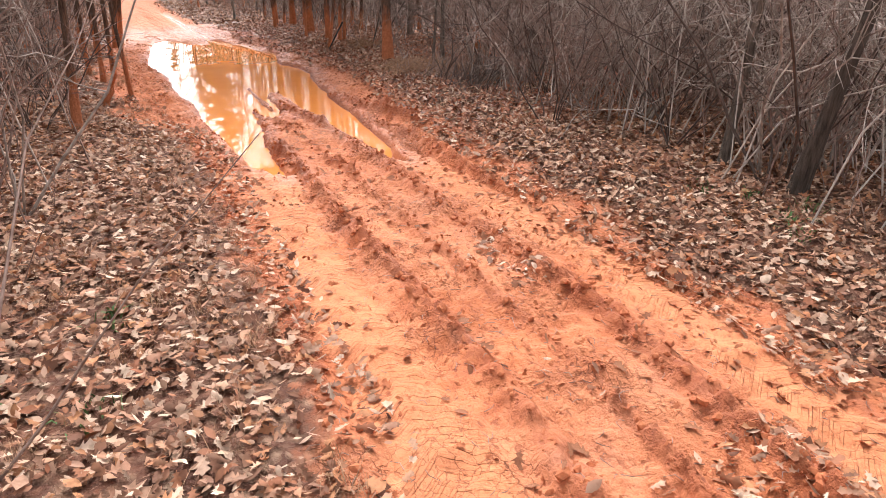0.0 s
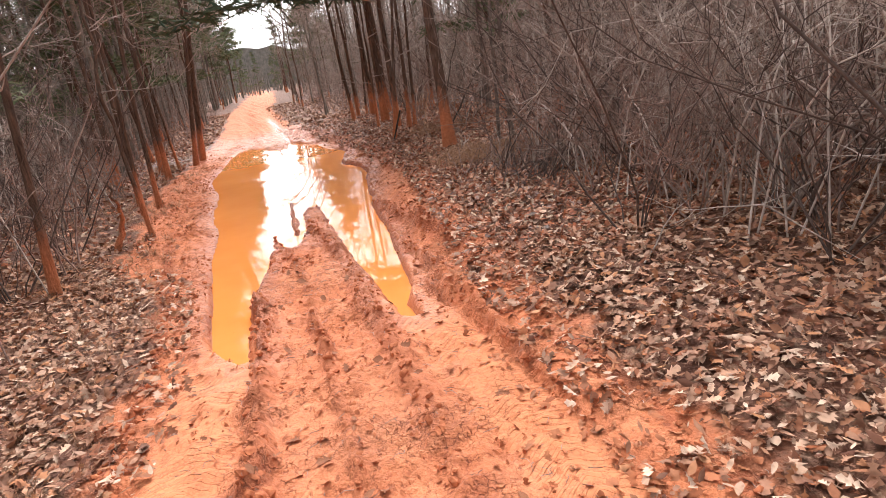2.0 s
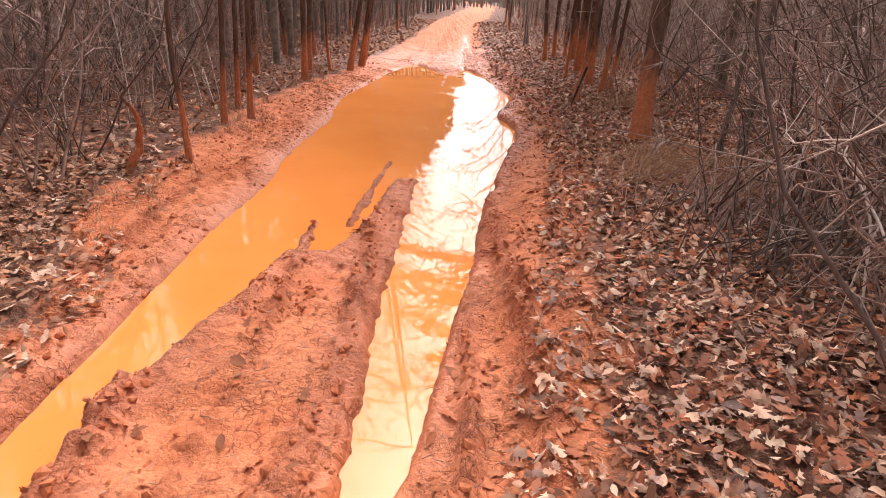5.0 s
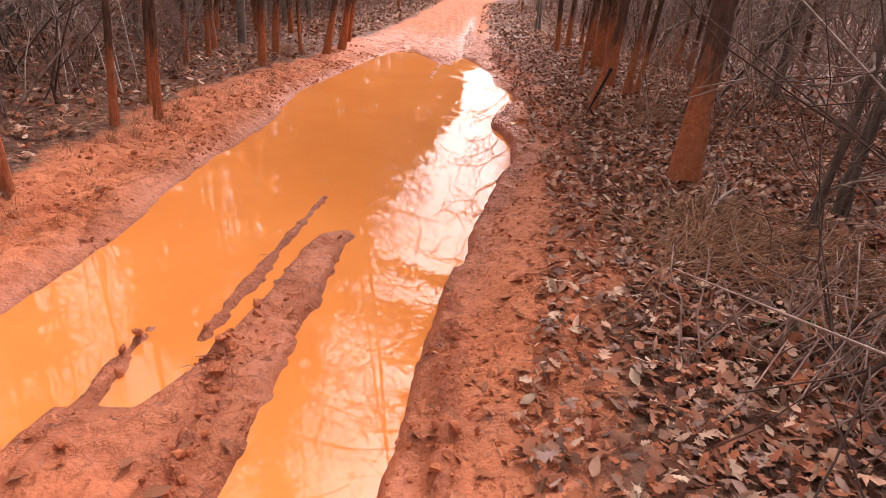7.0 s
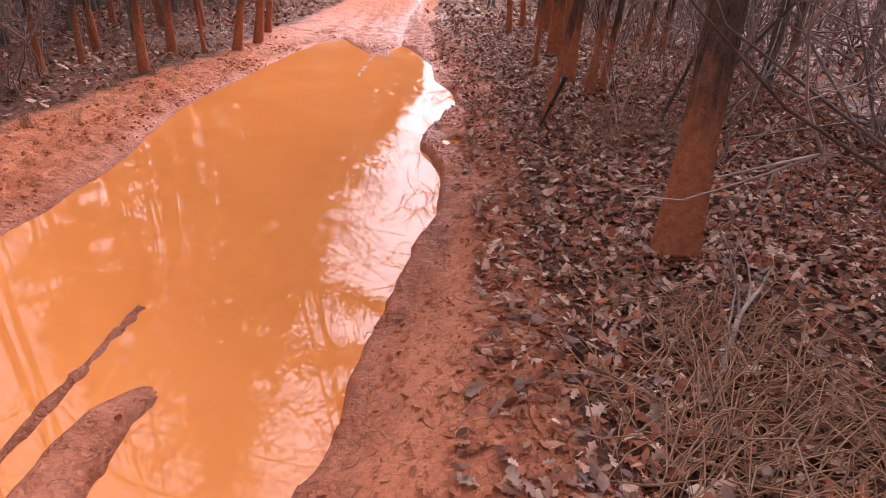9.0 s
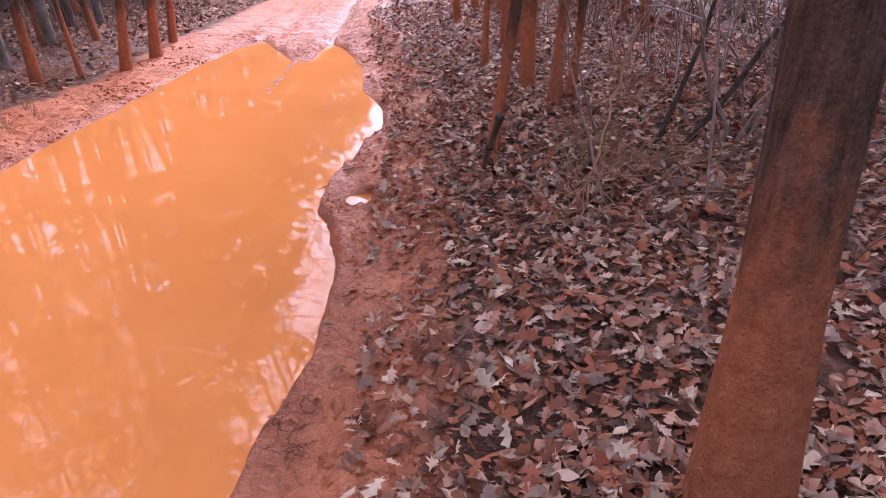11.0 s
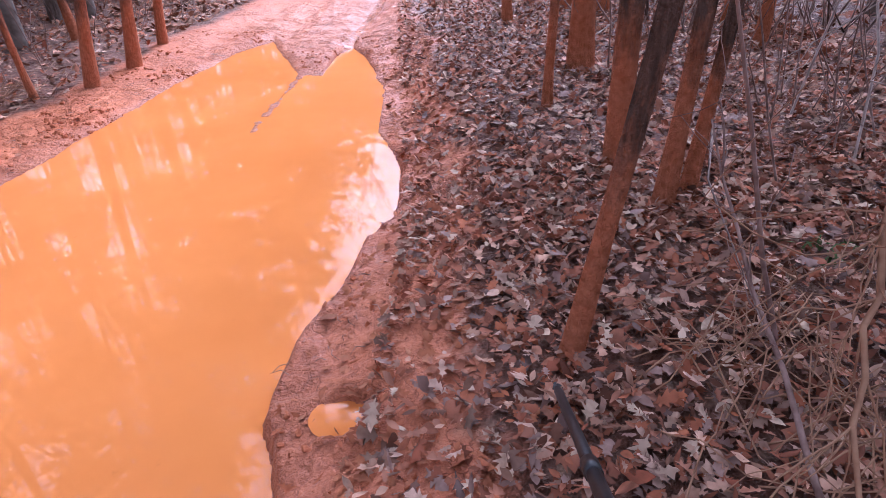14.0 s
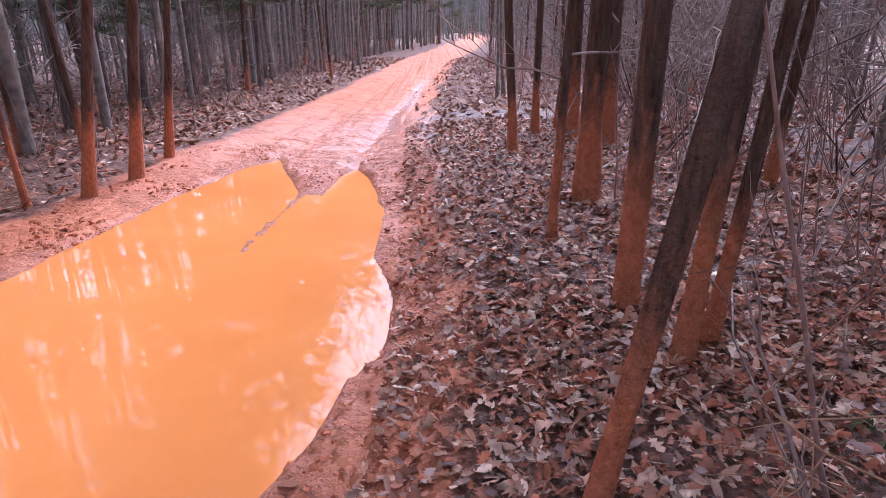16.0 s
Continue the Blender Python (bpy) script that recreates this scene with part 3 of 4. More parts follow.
# woodland on both sides: a few kinds, repeated
kinds = []
rng = np.random.default_rng(77)
for k in range(10):
    kinds.append(bare_tree(np.random.default_rng(200 + k), rng.uniform(8, 13), rng.uniform(0.04, 0.085), rng.normal(0, 0.03, 2),
                           (M_BARK, M_WOODS, M_WOODS)[k % 3], limbs=13, first=0.3, label="slender bare woodland tree with grey brown bark", wander=0.05,
                           group="woodland trees", low=2))
spots = []
while len(spots) < 280:
    y = rng.uniform(-16, 66)
    left = rng.random() < 0.5
    off = rng.gamma(1.6, 3.2)
    x = road_left(y) - 1.1 - off if left else road_right(y) + 1.3 + off
    if not left and -7.5 < y < -1 and off < 2.5 or abs(x) > 22:
        continue
    if y < 9 and off < 0.8:
        continue
    if all((x - a) ** 2 + (y - b) ** 2 > 0.2 for a, b in spots):
        spots.append((x, y))
for i, (x, y) in enumerate(spots):
    src = kinds[i % 10]
    size = rng.uniform(0.75, 1.2) * (0.72 if 8 < y < 40 and x > 1.5 else 1.0)
    m = Matrix.Translation((x, y, float(terrain(x, y)) - 0.03)) @ Matrix.Rotation(rng.uniform(0, 6.28), 4, "Z")
    if i < 10:
        src.matrix_basis = m
    else:
        copy_thing(src, m @ Matrix.Diagonal((size, size, size, 1)))


# evergreens
def evergreen(seed, height, radius, spread, base, label, droop=-0.1, full=False, dense=1.0, needle=None, bark=None):
    rng = np.random.default_rng(seed)
    path = bent_path(rng, height, (0, 0), 12, 0.03)
    path[:, 2] -= 0.1
    tr = Tubes()
    tr.add(path, radius * (1 - 0.85 * np.linspace(0, 1, 13)), 10)
    root = thing("evergreen_tree", tr.mesh("trunk"), bark or M_BARK_CLEAN, label, "tree", "evergreens")
    boughs, vs, qs = Tubes(), [], []
    cnt = 0
    for _ in range(44 if dense < 4 else 66):
        f = rng.uniform(base, 0.98)
        a = rng.uniform(0, 2 * math.pi)
        z = f * height
        ln = spread * (1.12 - f) * rng.uniform(0.6, 1.1) / (1.12 - base)
        d = np.array([math.cos(a), math.sin(a), rng.uniform(droop, 0.35)])
        d /= np.linalg.norm(d)
        p0 = np.array([np.interp(z, path[:, 2], path[:, 0]), np.interp(z, path[:, 2], path[:, 1]), z])
        pts = [p0 + d * ln * u + np.array([0, 0, -0.12 * ln * u * u]) for u in np.linspace(0, 1, 5)]
        boughs.add(pts, np.linspace(0.022, 0.004, 5), 4)
        m = int(dense * (70 * ln / spread + 25))
        u = rng.uniform(0.2, 1.02, m)
        c = p0 + d * (ln * u)[:, None] + np.stack([0 * u, 0 * u, -0.12 * ln * u * u], 1) + rng.normal(0, 0.16, (m, 3)) * (0.5 + 0.5 * u)[:, None] * np.array([1, 1, 0.5])
        e = d + rng.normal(0, 0.6, (m, 3))
        e /= np.linalg.norm(e, axis=1)[:, None]
        s = np.cross(e, rng.normal(0, 1, (m, 3)))
        s /= np.linalg.norm(s, axis=1)[:, None]
        k = 1.25 if full else 1.0
        hl, hw = k * rng.uniform(0.09, 0.2, m)[:, None], k * rng.uniform(0.012, 0.035, m)[:, None]
        quad = np.stack([c - e * hl, c + s * hw, c + e * hl, c - s * hw], 1)
        vs.append(quad.reshape(-1, 3))
        qs.append(np.arange(m * 4).reshape(-1, 4) + cnt)
        cnt += m * 4
    thing("boughs", boughs.mesh("boughs"), M_TWIG, kind="stuff", parent=root)
    thing("needles", mesh_of("needles", np.concatenate(vs), np.concatenate(qs), smooth=False), needle or M_NEEDLE, "dull green needle sprays", kind="stuff", parent=root)
    return root


place(evergreen(401, 9.5, 0.066, 4.6, 0.245, "dark green cedar overhanging the track, muddy orange base", -0.12, False, 4.5, M_CEDAR, M_BARK_HIGH), 3.04, 4.40)
pine = place(evergreen(402, 11, 0.11, 2.2, 0.22, "green pine among the bare roadside trees", dense=1.8), -3.6, 11.5)
pine_b = place(evergreen(403, 12.5, 0.085, 2.5, 0.34, "tall roadside pine with a high green crown", -0.05, True, bark=M_WOODS), -3.1, 8.2)
rng = np.random.default_rng(404)
pines_left, pines_right = knots("8:-2.9 27:-2.9 33:-1.7 45:0 60:2.4"), knots("10:6.1 30:6.8 45:8.6 60:11")
for y in np.arange(9.5, 60, 2.1):
    sides = [float(pines_left(y)) - rng.uniform(0, 0.5), float(pines_right(y)) + rng.uniform(-0.2, 0.6)]
    for x in sides[: 1 + (int(y * 10) % 2) * (y > 42)]:
        s = rng.uniform(0.9, 1.08)
        copy_thing(pine_b, Matrix.Translation((x, y, float(terrain(x, y)))) @ Matrix.Rotation(rng.uniform(0, 6), 4, "Z") @ Matrix.Diagonal((s, s, s, 1)))
for x, y, s in ((-6.2, 4.4, 0.75), (5.4, 4.6, 0.7), (-4.7, 7.4, 0.6), (-3.6, 14.2, 0.8), (-3.8, 17.4, 0.8), (-3.3, 22, 0.85), (-4.2, -0.5, 0.7), (-2.6, 19, 0.8), (-3.3, 27, 1.0), (-1.6, 36, 0.9), (8.6, 44, 1.0), (0.2, 47, 1.1), (-6.5, 3.0, 0.9), (-7.5, -4, 1.0), (7.5, -9, 0.9), (9, 4, 1.0),
                (6.2, -13, 0.9), (2.5, 60, 1.1), (10.5, 62, 1.2), (8.8, 70, 0.8), (4.0, 72, 0.8), (-8, 14, 1.0), (10, 15, 1.0), (-6.4, 9.5, 0.7), (-6.0, 12.5, 0.8), (-7.2, 16, 0.8), (-5.5, 20, 0.8), (-7.8, 23, 0.9), (-6.2, 28, 0.9), (-9.5, 9, 0.8), (-10.5, 18, 1.0), (-8.5, 32, 1.0), (-5.0, 15.5, 0.6), (-4.6, 24.5, 0.6), (4.0, 74, 0.42), (6.5, 77, 0.5), (8.5, 75, 0.42), (10.5, 78, 0.5), (12.5, 75, 0.45), (2.0, 76, 0.5), (5.2, 80, 0.5), (9.6, 81, 0.55)):
    copy_thing(pine, Matrix.Translation((x, y, float(terrain(x, y)))) @ Matrix.Rotation(x * 3 + y, 4, "Z") @ Matrix.Diagonal((s, s, s, 1)))


# ---- brush ----
def shrub(seed, stems, height, label, mat):
    rng = np.random.default_rng(seed)
    t, fine = Tubes(), Tubes()
    for _ in range(stems):
        a, r0 = rng.uniform(0, 6.28), rng.uniform(0, 0.22)
        h = height * rng.uniform(0.5, 1.1)
        p = bent_path(rng, h, rng.normal(0, 0.40, 2), 7, 0.17)
        p[:, 0] += r0 * math.cos(a)
        p[:, 1] += r0 * math.sin(a)
        p[:, 2] -= 0.08
        r = rng.uniform(0.005, 0.014)
        t.add(p, np.linspace(r, 0.002, 8), 5)
        for _ in range(rng.integers(4, 9)):
            k = rng.integers(2, 8)
            d = rng.normal(0, 1, 3)
            d[2] = abs(d[2]) * 0.7 + 0.1
            limb(fine, rng, p[k], d / np.linalg.norm(d), rng.uniform(0.25, 0.8), r * 0.5, 1)
    root = thing("shrub", t.mesh("shrub"), mat, label, "shrub", "brush beside the track")
    thing("twig_spray", fine.mesh("twig_spray"), mat, kind="stuff", parent=root)
    return root


brush = [shrub(500 + k, 4 + k // 2, 1.7 + 0.35 * k, "tangled leafless brush of thin reddish stems", (M_TWIG_RED, M_TWIG, M_TWIG_DARK)[k % 3]) for k in range(6)]
rng = np.random.default_rng(5)
n_brush = 0
for k in range(285):
    if k < 110:
        y = rng.uniform(-8.2, -1.2)
        x = road_right(y) + 1.45 + rng.gamma(1.8, 1.05)
    elif k < 165:
        y = rng.uniform(-6, 5)
        x = road_left(y) - 1.0 - rng.gamma(1.6, 1.1)
    elif k < 205:
        y = rng.uniform(-1, 12)
        x = road_right(y) + 1.9 + rng.gamma(1.6, 1.6)
    else:
        y = rng.uniform(-14, 34)
        x = road_left(y) - 2 - rng.gamma(2, 2.5) if rng.random() < 0.5 else road_right(y) + 2.2 + rng.gamma(2, 2.5)
    if min(math.hypot(x + 2.717, y + 10.75), math.hypot(x + 2.3, y + 10.4)) < 1.2:
        continue
    m = Matrix.Translation((x, y, float(terrain(x, y)))) @ Matrix.Rotation(rng.uniform(0, 6.28), 4, "Z")
    s = rng.uniform(0.7, 1.25)
    if n_brush < 6:
        brush[n_brush].matrix_basis = m
    else:
        copy_thing(brush[n_brush % 6], m @ Matrix.Diagonal((s, s, s, 1)))
    n_brush += 1
for k, (x, y) in enumerate(((2.35, -4.3), (2.6, -3.8), (2.3, -3.4), (2.65, -4.8), (2.5, -3.0), (1.95, -5.35), (2.35, -5.6), (2.7, -5.2), (2.3, -2.3), (2.75, -2.2))):
    copy_thing(brush[k % 6], Matrix.Translation((x, y, float(terrain(x, y)))) @ Matrix.Rotation(k * 2.1, 4, "Z") @ Matrix.Diagonal((0.8, 0.8, 0.8, 1)))


def stems_stuff(name, count, seed, where, h, r, lean, sides, segs, mat, label, category):
    """Many thin stems in one mesh."""
    rng = np.random.default_rng(seed)
    t = Tubes()
    for _ in range(count):
        x, y = where(rng)
        p = bent_path(rng, rng.uniform(*h), rng.normal(0, lean, 2), segs, 0.05)
        p += np.array([x, y, float(terrain(x, y)) - 0.06])
        r0 = rng.uniform(*r)
        t.add(p, np.linspace(r0, r0 * 0.25, segs + 1), sides)
    return thing(name, t.mesh(name), mat, label, category, kind="stuff")


def deep_woods(rng):
    y = rng.uniform(-32, 110)
    off = rng.gamma(2.2, 6)
    return (road_left(y) - 3.0 - off, y) if rng.random() < 0.5 else (road_right(y) + 3.2 + off, y)


def end_woods(rng):
    y = rng.uniform(75, 125)
    return 8 + rng.normal(0, 12), y


def verge(rng):
    y = rng.uniform(-13, 30)
    off = rng.gamma(2.0, 1.5)
    return (road_left(y) - 0.9 - off, y) if rng.random() < 0.5 else (road_right(y) + 1.1 + off, y)


stems_stuff("woods", 2600, 31, deep_woods, (6, 13), (0.02, 0.065), 0.05, 5, 5, M_WOODS, "dense bare grey woods standing back from the track", "woods")
stems_stuff("far_woods", 500, 32, end_woods, (4, 7), (0.03, 0.08), 0.08, 4, 4, M_FAR, "grey woods closing the far end of the track", "woods")
stems_stuff("undergrowth", 1700, 33, verge, (0.5, 2.6), (0.003, 0.010), 0.42, 4, 5, M_TWIG_RED, "leafless thin brush stems along both verges", "undergrowth")


def twig_cloud(name, count, seed, label):
    rng = np.random.default_rng(seed)
    t = Tubes()
    for _ in range(count):
        x, y = deep_woods(rng) if rng.random() < 0.75 else verge(rng)
        z = rng.uniform(0.4, 9)
        d = rng.normal(0, 1, 3)
        d[2] = abs(d[2]) * 0.8
        d /= np.linalg.norm(d)
        ln = rng.uniform(0.5, 1.8)
        b = d + rng.normal(0, 0.3, 3)
        p = np.array([(0, 0, 0), d * ln * 0.5, d * ln * 0.5 + b * ln * 0.5]) + np.array([x, y, z])
        t.add(p, (0.010, 0.006, 0.002), 3)
    return thing(name, t.mesh(name), M_TWIG, label, "twigs", kind="stuff")


twig_cloud("branch_haze", 9000, 34, "fine bare twigs filling the woods")


def thicket(name, count, seed, side, label):
    """Low crossing twigs in the depth of the woods on one side."""
    rng = np.random.default_rng(seed)
    t = Tubes()
    for _ in range(count):
        y = rng.uniform(-14, 60)
        off = rng.uniform(3.2, 15)
        x = road_left(y) - off if side < 0 else road_right(y) + off
        d = rng.normal(0, 1, 3)
        d[2] = abs(d[2]) * 0.9
        d /= np.linalg.norm(d)
        ln = rng.uniform(0.9, 2.4)
        b = d + rng.normal(0, 0.35, 3)
        p = np.array([(0, 0, 0), d * ln * 0.5, d * ln * 0.5 + b * ln * 0.5]) + np.array([x, y, 0.2 + (6.3 if side > 0 else 8.5) * rng.random() ** 1.4])
        t.add(p, (0.014, 0.010, 0.004), 3)
    return thing(name, t.mesh(name), M_WOODS if side < 0 else M_TWIG, label, "twigs", kind="stuff")


thicket("thicket", 9000, 37, -1, "grey tangle of bare twigs deep in the woods")
thicket("thicket", 9500, 38, 1, "grey tangle of bare twigs deep in the woods")


def canopy(name, count, seed, label):
    """Fine crown twigs high on both sides, thickest over the outer verge."""
    rng = np.random.default_rng(seed)
    t = Tubes()
    for _ in range(count):
        y = rng.uniform(-10, 45)
        off = rng.gamma(2.0, 1.6)
        x = road_left(y) - 0.3 - off if rng.random() < 0.6 else road_right(y) + 1.2 + off
        d = rng.normal(0, 1, 3)
        d[2] = abs(d[2])
        d /= np.linalg.norm(d)
        ln = rng.uniform(0.6, 1.6)
        b = d + rng.normal(0, 0.35, 3)
        p = np.array([(0, 0, 0), d * ln * 0.5, d * ln * 0.5 + b * ln * 0.5]) + np.array([x, y, rng.uniform(4.0, 12)])
        t.add(p, (0.016, 0.010, 0.003), 3)
    return thing(name, t.mesh(name), M_TWIG, label, "twigs", kind="stuff")


canopy("canopy_twigs", 8000, 35, "bare crown twigs leaning over the track")

# bare crowns that reach over the track
rng = np.random.default_rng(88)
for k in range(13):
    side = -1 if k % 2 else 1
    y = 3.2 + 8.4 * k / 12 + rng.normal(0, 0.15)
    x0 = -2.4 if side < 0 else 2.9
    ends = np.array([x0, y - 0.5, 4.2 + rng.uniform(0, 0.8)]), np.array([(-1.5 if side > 0 else 0.9) + rng.normal(0, 0.25), y + rng.normal(0, 0.4), 6.2 + rng.normal(0, 0.3)])
    u = np.linspace(0, 1, 9)[:, None]
    p = ends[0] * (1 - u) + ends[1] * u + np.array([0, 0, 0.7]) * np.sin(3.14 * u) + rng.normal(0, 0.05, (9, 3))
    t = Tubes()
    t.add(p, np.linspace(0.022, 0.006, 9), 5)
    for _ in range(46):
        q = p[rng.integers(2, 9)] + rng.normal(0, 0.06, 3)
        d = rng.normal(0, 1, 3) * np.array([1, 1, 0.5])
        limb(t, rng, q, d / np.linalg.norm(d), rng.uniform(0.5, 1.2), rng.uniform(0.005, 0.012), 1)
    thing("overhanging_bough", t.mesh("overhanging_bough"), M_BARK_DARK, "bare twiggy bough reaching over the track", "branch", kind="stuff")
for k in range(18):
    side = -1 if k % 2 else 1
    y = 12.0 + 1.6 * k + rng.normal(0, 0.3)
    mid = 0.1 + 0.075 * (y - 12)
    tip = np.array([mid + side * rng.uniform(0.5, 1.1), y, 6.0 + rng.normal(0, 0.5)])
    base = np.array([mid + side * 3.4, y + rng.normal(0, 0.6), 4.4])
    u = np.linspace(0, 1, 9)[:, None]
    p = base * (1 - u) + tip * u + np.array([0, 0, 0.6]) * np.sin(3.14 * u) + rng.normal(0, 0.07, (9, 3))
    t = Tubes()
    t.add(p, np.linspace(0.035, 0.010, 9), 5)
    for _ in range(26):
        q = p[rng.integers(3, 9)]
        d = rng.normal(0, 1, 3) * np.array([0.8, 1.2, 0.8])
        limb(t, rng, q, d / np.linalg.norm(d), rng.uniform(0.6, 1.4), rng.uniform(0.008, 0.016), 1)
    thing("overhanging_bough", t.mesh("overhanging_bough"), M_BARK_DARK, "bare twiggy bough reaching over the track", "branch", kind="stuff")


# far wall of woods all round
a = np.linspace(0, 2 * math.pi, 241)
rr = 118 + 8 * np.sin(a * 5) + 5 * np.sin(a * 13 + 1)
top = 8.5 + 2.0 * np.array([N_1(v * 60, 3.0) for v in a]) + 2.5 * np.array([N_2(v * 60, 9.0) for v in a])
ring = np.concatenate([np.stack([rr * np.cos(a), rr * np.sin(a) + 10, 0 * a - 1], 1), np.stack([rr * np.cos(a), rr * np.sin(a) + 10, top], 1)])
k = np.arange(240)
thing("backdrop", mesh_of("backdrop", ring, np.stack([k, k + 1, k + 242, k + 241], 1)), M_FAR, "grey brown wall of distant woods", "woods", kind="structure")


# ---- leaves ----
def leaf_template(kind):
    """A leaf as strips either side of the midrib: 0 lobed oak, 1 wide lobed oak, 2 oval, 3 long oval."""
    u = np.array(((0.0, 0.14, 0.26, 0.36, 0.50, 0.60, 0.76, 0.86, 1.0), (0.0, 0.16, 0.30, 0.42, 0.58, 0.68, 0.84, 1.0), (0.0, 0.2, 0.45, 0.72, 1.0), (0.0, 0.25, 0.6, 1.0))[kind])
    w = np.array(((0.02, 0.04, 0.20, 0.09, 0.32, 0.12, 0.30, 0.12, 0.03), (0.02, 0.05, 0.30, 0.13, 0.42, 0.17, 0.26, 0.04), (0.02, 0.20, 0.30, 0.22, 0.01), (0.02, 0.19, 0.20, 0.01))[kind])
    m = len(u)
    skew = 0.05 * np.sin(np.arange(m) * 2.1) * (w > 0.03) + 0.10 * (w > 0.24) * (kind < 2)
    curl = 0.10 * np.cos(u * 3.0)
    mid = np.stack([u - 0.5, 0.03 * np.sin(u * 6), curl], 1)
    lft = np.stack([u - 0.5 + skew, w, curl + 0.30 * w], 1)
    rgt = np.stack([u - 0.5 + skew * 0.7, -w * 0.93, curl + 0.12 * w], 1)
    v = np.concatenate([mid, lft, rgt])
    i = np.arange(m - 1)
    q = np.concatenate([np.stack([i, i + 1, i + m + 1, i + m], 1), np.stack([i + 1, i, i + 2 * m, i + 2 * m + 1], 1)])
    return v, q


def turned(rng, n, tilt):
    yaw, p, r = rng.uniform(0, 6.283, n), rng.normal(0, tilt, n), rng.normal(0, tilt, n) + math.pi * (rng.random(n) < 0.5)
    cy, sy, cp, sp, cr, sr = np.cos(yaw), np.sin(yaw), np.cos(p), np.sin(p), np.cos(r), np.sin(r)
    one, nil = np.ones(n), np.zeros(n)
    rz = np.array([[cy, -sy, nil], [sy, cy, nil], [nil, nil, one]]).transpose(2, 0, 1)
    ry = np.array([[cp, nil, sp], [nil, one, nil], [-sp, nil, cp]]).transpose(2, 0, 1)
    rx = np.array([[one, nil, nil], [nil, cr, -sr], [nil, sr, cr]]).transpose(2, 0, 1)
    return rz @ ry @ rx


def scatter_leaves(name, x, y, seed, size, tilt, mat, label, lift=0.02):
    rng = np.random.default_rng(seed)
    vs, qs, cnt = [], [], 0
    pick = rng.choice(4, len(x), p=(0.36, 0.28, 0.22, 0.14))
    for kind in range(4):
        xx, yy = x[pick == kind], y[pick == kind]
        n = len(xx)
        v, q = leaf_template(kind)
        s = (1.15 if kind < 2 else 0.95) * (size[0] + (size[1] - size[0]) * rng.random(n) ** 1.3)[:, None, None]
        shape = v[None] * np.stack([np.ones(n), rng.uniform(0.6, 1.25, n), rng.uniform(-1.8, 2.4, n)], 1)[:, None]
        pts = np.einsum("nij,nkj->nki", turned(rng, n, tilt), shape) * s
        pts += np.stack([xx, yy, terrain(xx, yy) + lift * rng.uniform(0.3, 1.6, n)], 1)[:, None]
        vs.append(pts.reshape(-1, 3))
        qs.append((q[None] + (np.arange(n) * len(v))[:, None, None] + cnt).reshape(-1, 4))
        cnt += n * len(v)
    return thing(name, mesh_of(name, np.concatenate(vs), np.concatenate(qs)), mat, label, "leaves", kind="stuff")


rng = np.random.default_rng(9)


def litter_points(n, y0, y1, side, gap, spread, clump=0.25):
    y = rng.uniform(y0, y1, n)
    off = gap + spread * rng.random(n) ** 1.25
    x = np.where(side < 0, road_left(y) - off - 0.5 * smooth((y + 3.5) / 2), road_right(y) + off)
    keep = (N_2(x, y) + 0.4 * N_3(x, y) > -clump - 0.6 * smooth(off / 0.5)) & (rng.random(n) < 0.30 + smooth(off / 0.5))
    return x[keep], y[keep]


for nm, n, y0, y1, side, gap, spread, size, mat, seed in (
        ("leaf_litter", 19000, -11.5, -5.0, 1, -0.28, 4.0, (0.034, 0.088), M_LEAF, 61),
        ("leaf_litter", 20000, -5.5, 0.5, 1, -0.28, 3.6, (0.030, 0.082), M_LEAF_DULL, 68),
        ("leaf_litter", 18000, 0.0, 4.6, 1, -0.28, 3.6, (0.030, 0.082), M_LEAF_DULL, 62),
        ("leaf_litter", 18000, 3.6, 11.0, 1, -0.28, 4.0, (0.034, 0.085), M_LEAF_DULL, 69),
        ("leaf_litter", 28000, -12.5, -0.5, -1, -0.25, 3.4, (0.034, 0.088), M_LEAF, 63),
        ("leaf_litter", 7000, -1.0, 14.0, -1, 0.1, 4.5, (0.05, 0.11), M_LEAF_DULL, 64),
        ("leaf_litter", 7000, 10, 34, 1, -0.2, 9.0, (0.09, 0.16), M_LEAF, 65),
        ("leaf_litter", 7000, 10, 34, -1, 0.1, 9.0, (0.09, 0.16), M_LEAF, 66),
        ("leaf_litter", 5500, -4, 13, 1, 3.0, 7.0, (0.08, 0.15), M_LEAF_DULL, 74),
        ("leaf_litter", 4500, -8, 12, -1, 3.0, 6.0, (0.08, 0.15), M_LEAF_DULL, 75),
        ("sodden_leaves", 6000, -5.0, 11.0, 1, -0.25, 2.6, (0.035, 0.085), M_LEAF_WET, 67)):
    px, py = litter_points(n, y0, y1, side, gap, spread)
    scatter_leaves(nm, px, py, seed, size, 0.36, mat, "thick drift of curled brown fallen leaves" if nm == "leaf_litter" else "dark sodden fallen leaves on the bank", 0.032)

# leaves blown on to the crown of the track
y = -11 + 3.6 * rng.random(1700) ** 1.2
x = 0.5 * (rut_left(y) + rut_right(y)) + 0.52 + 0.38 * rng.normal(0, 0.7, 1700)
keep = (N_1(x, y) + 0.6 * N_2(x, y) > -0.12) & (np.abs(x - rut_right(y)) > 0.16)
scatter_leaves("leaf_drift", x[keep], y[keep], 71, (0.035, 0.085), 0.3, M_LEAF, "pale brown leaves strewn along the middle of the track")

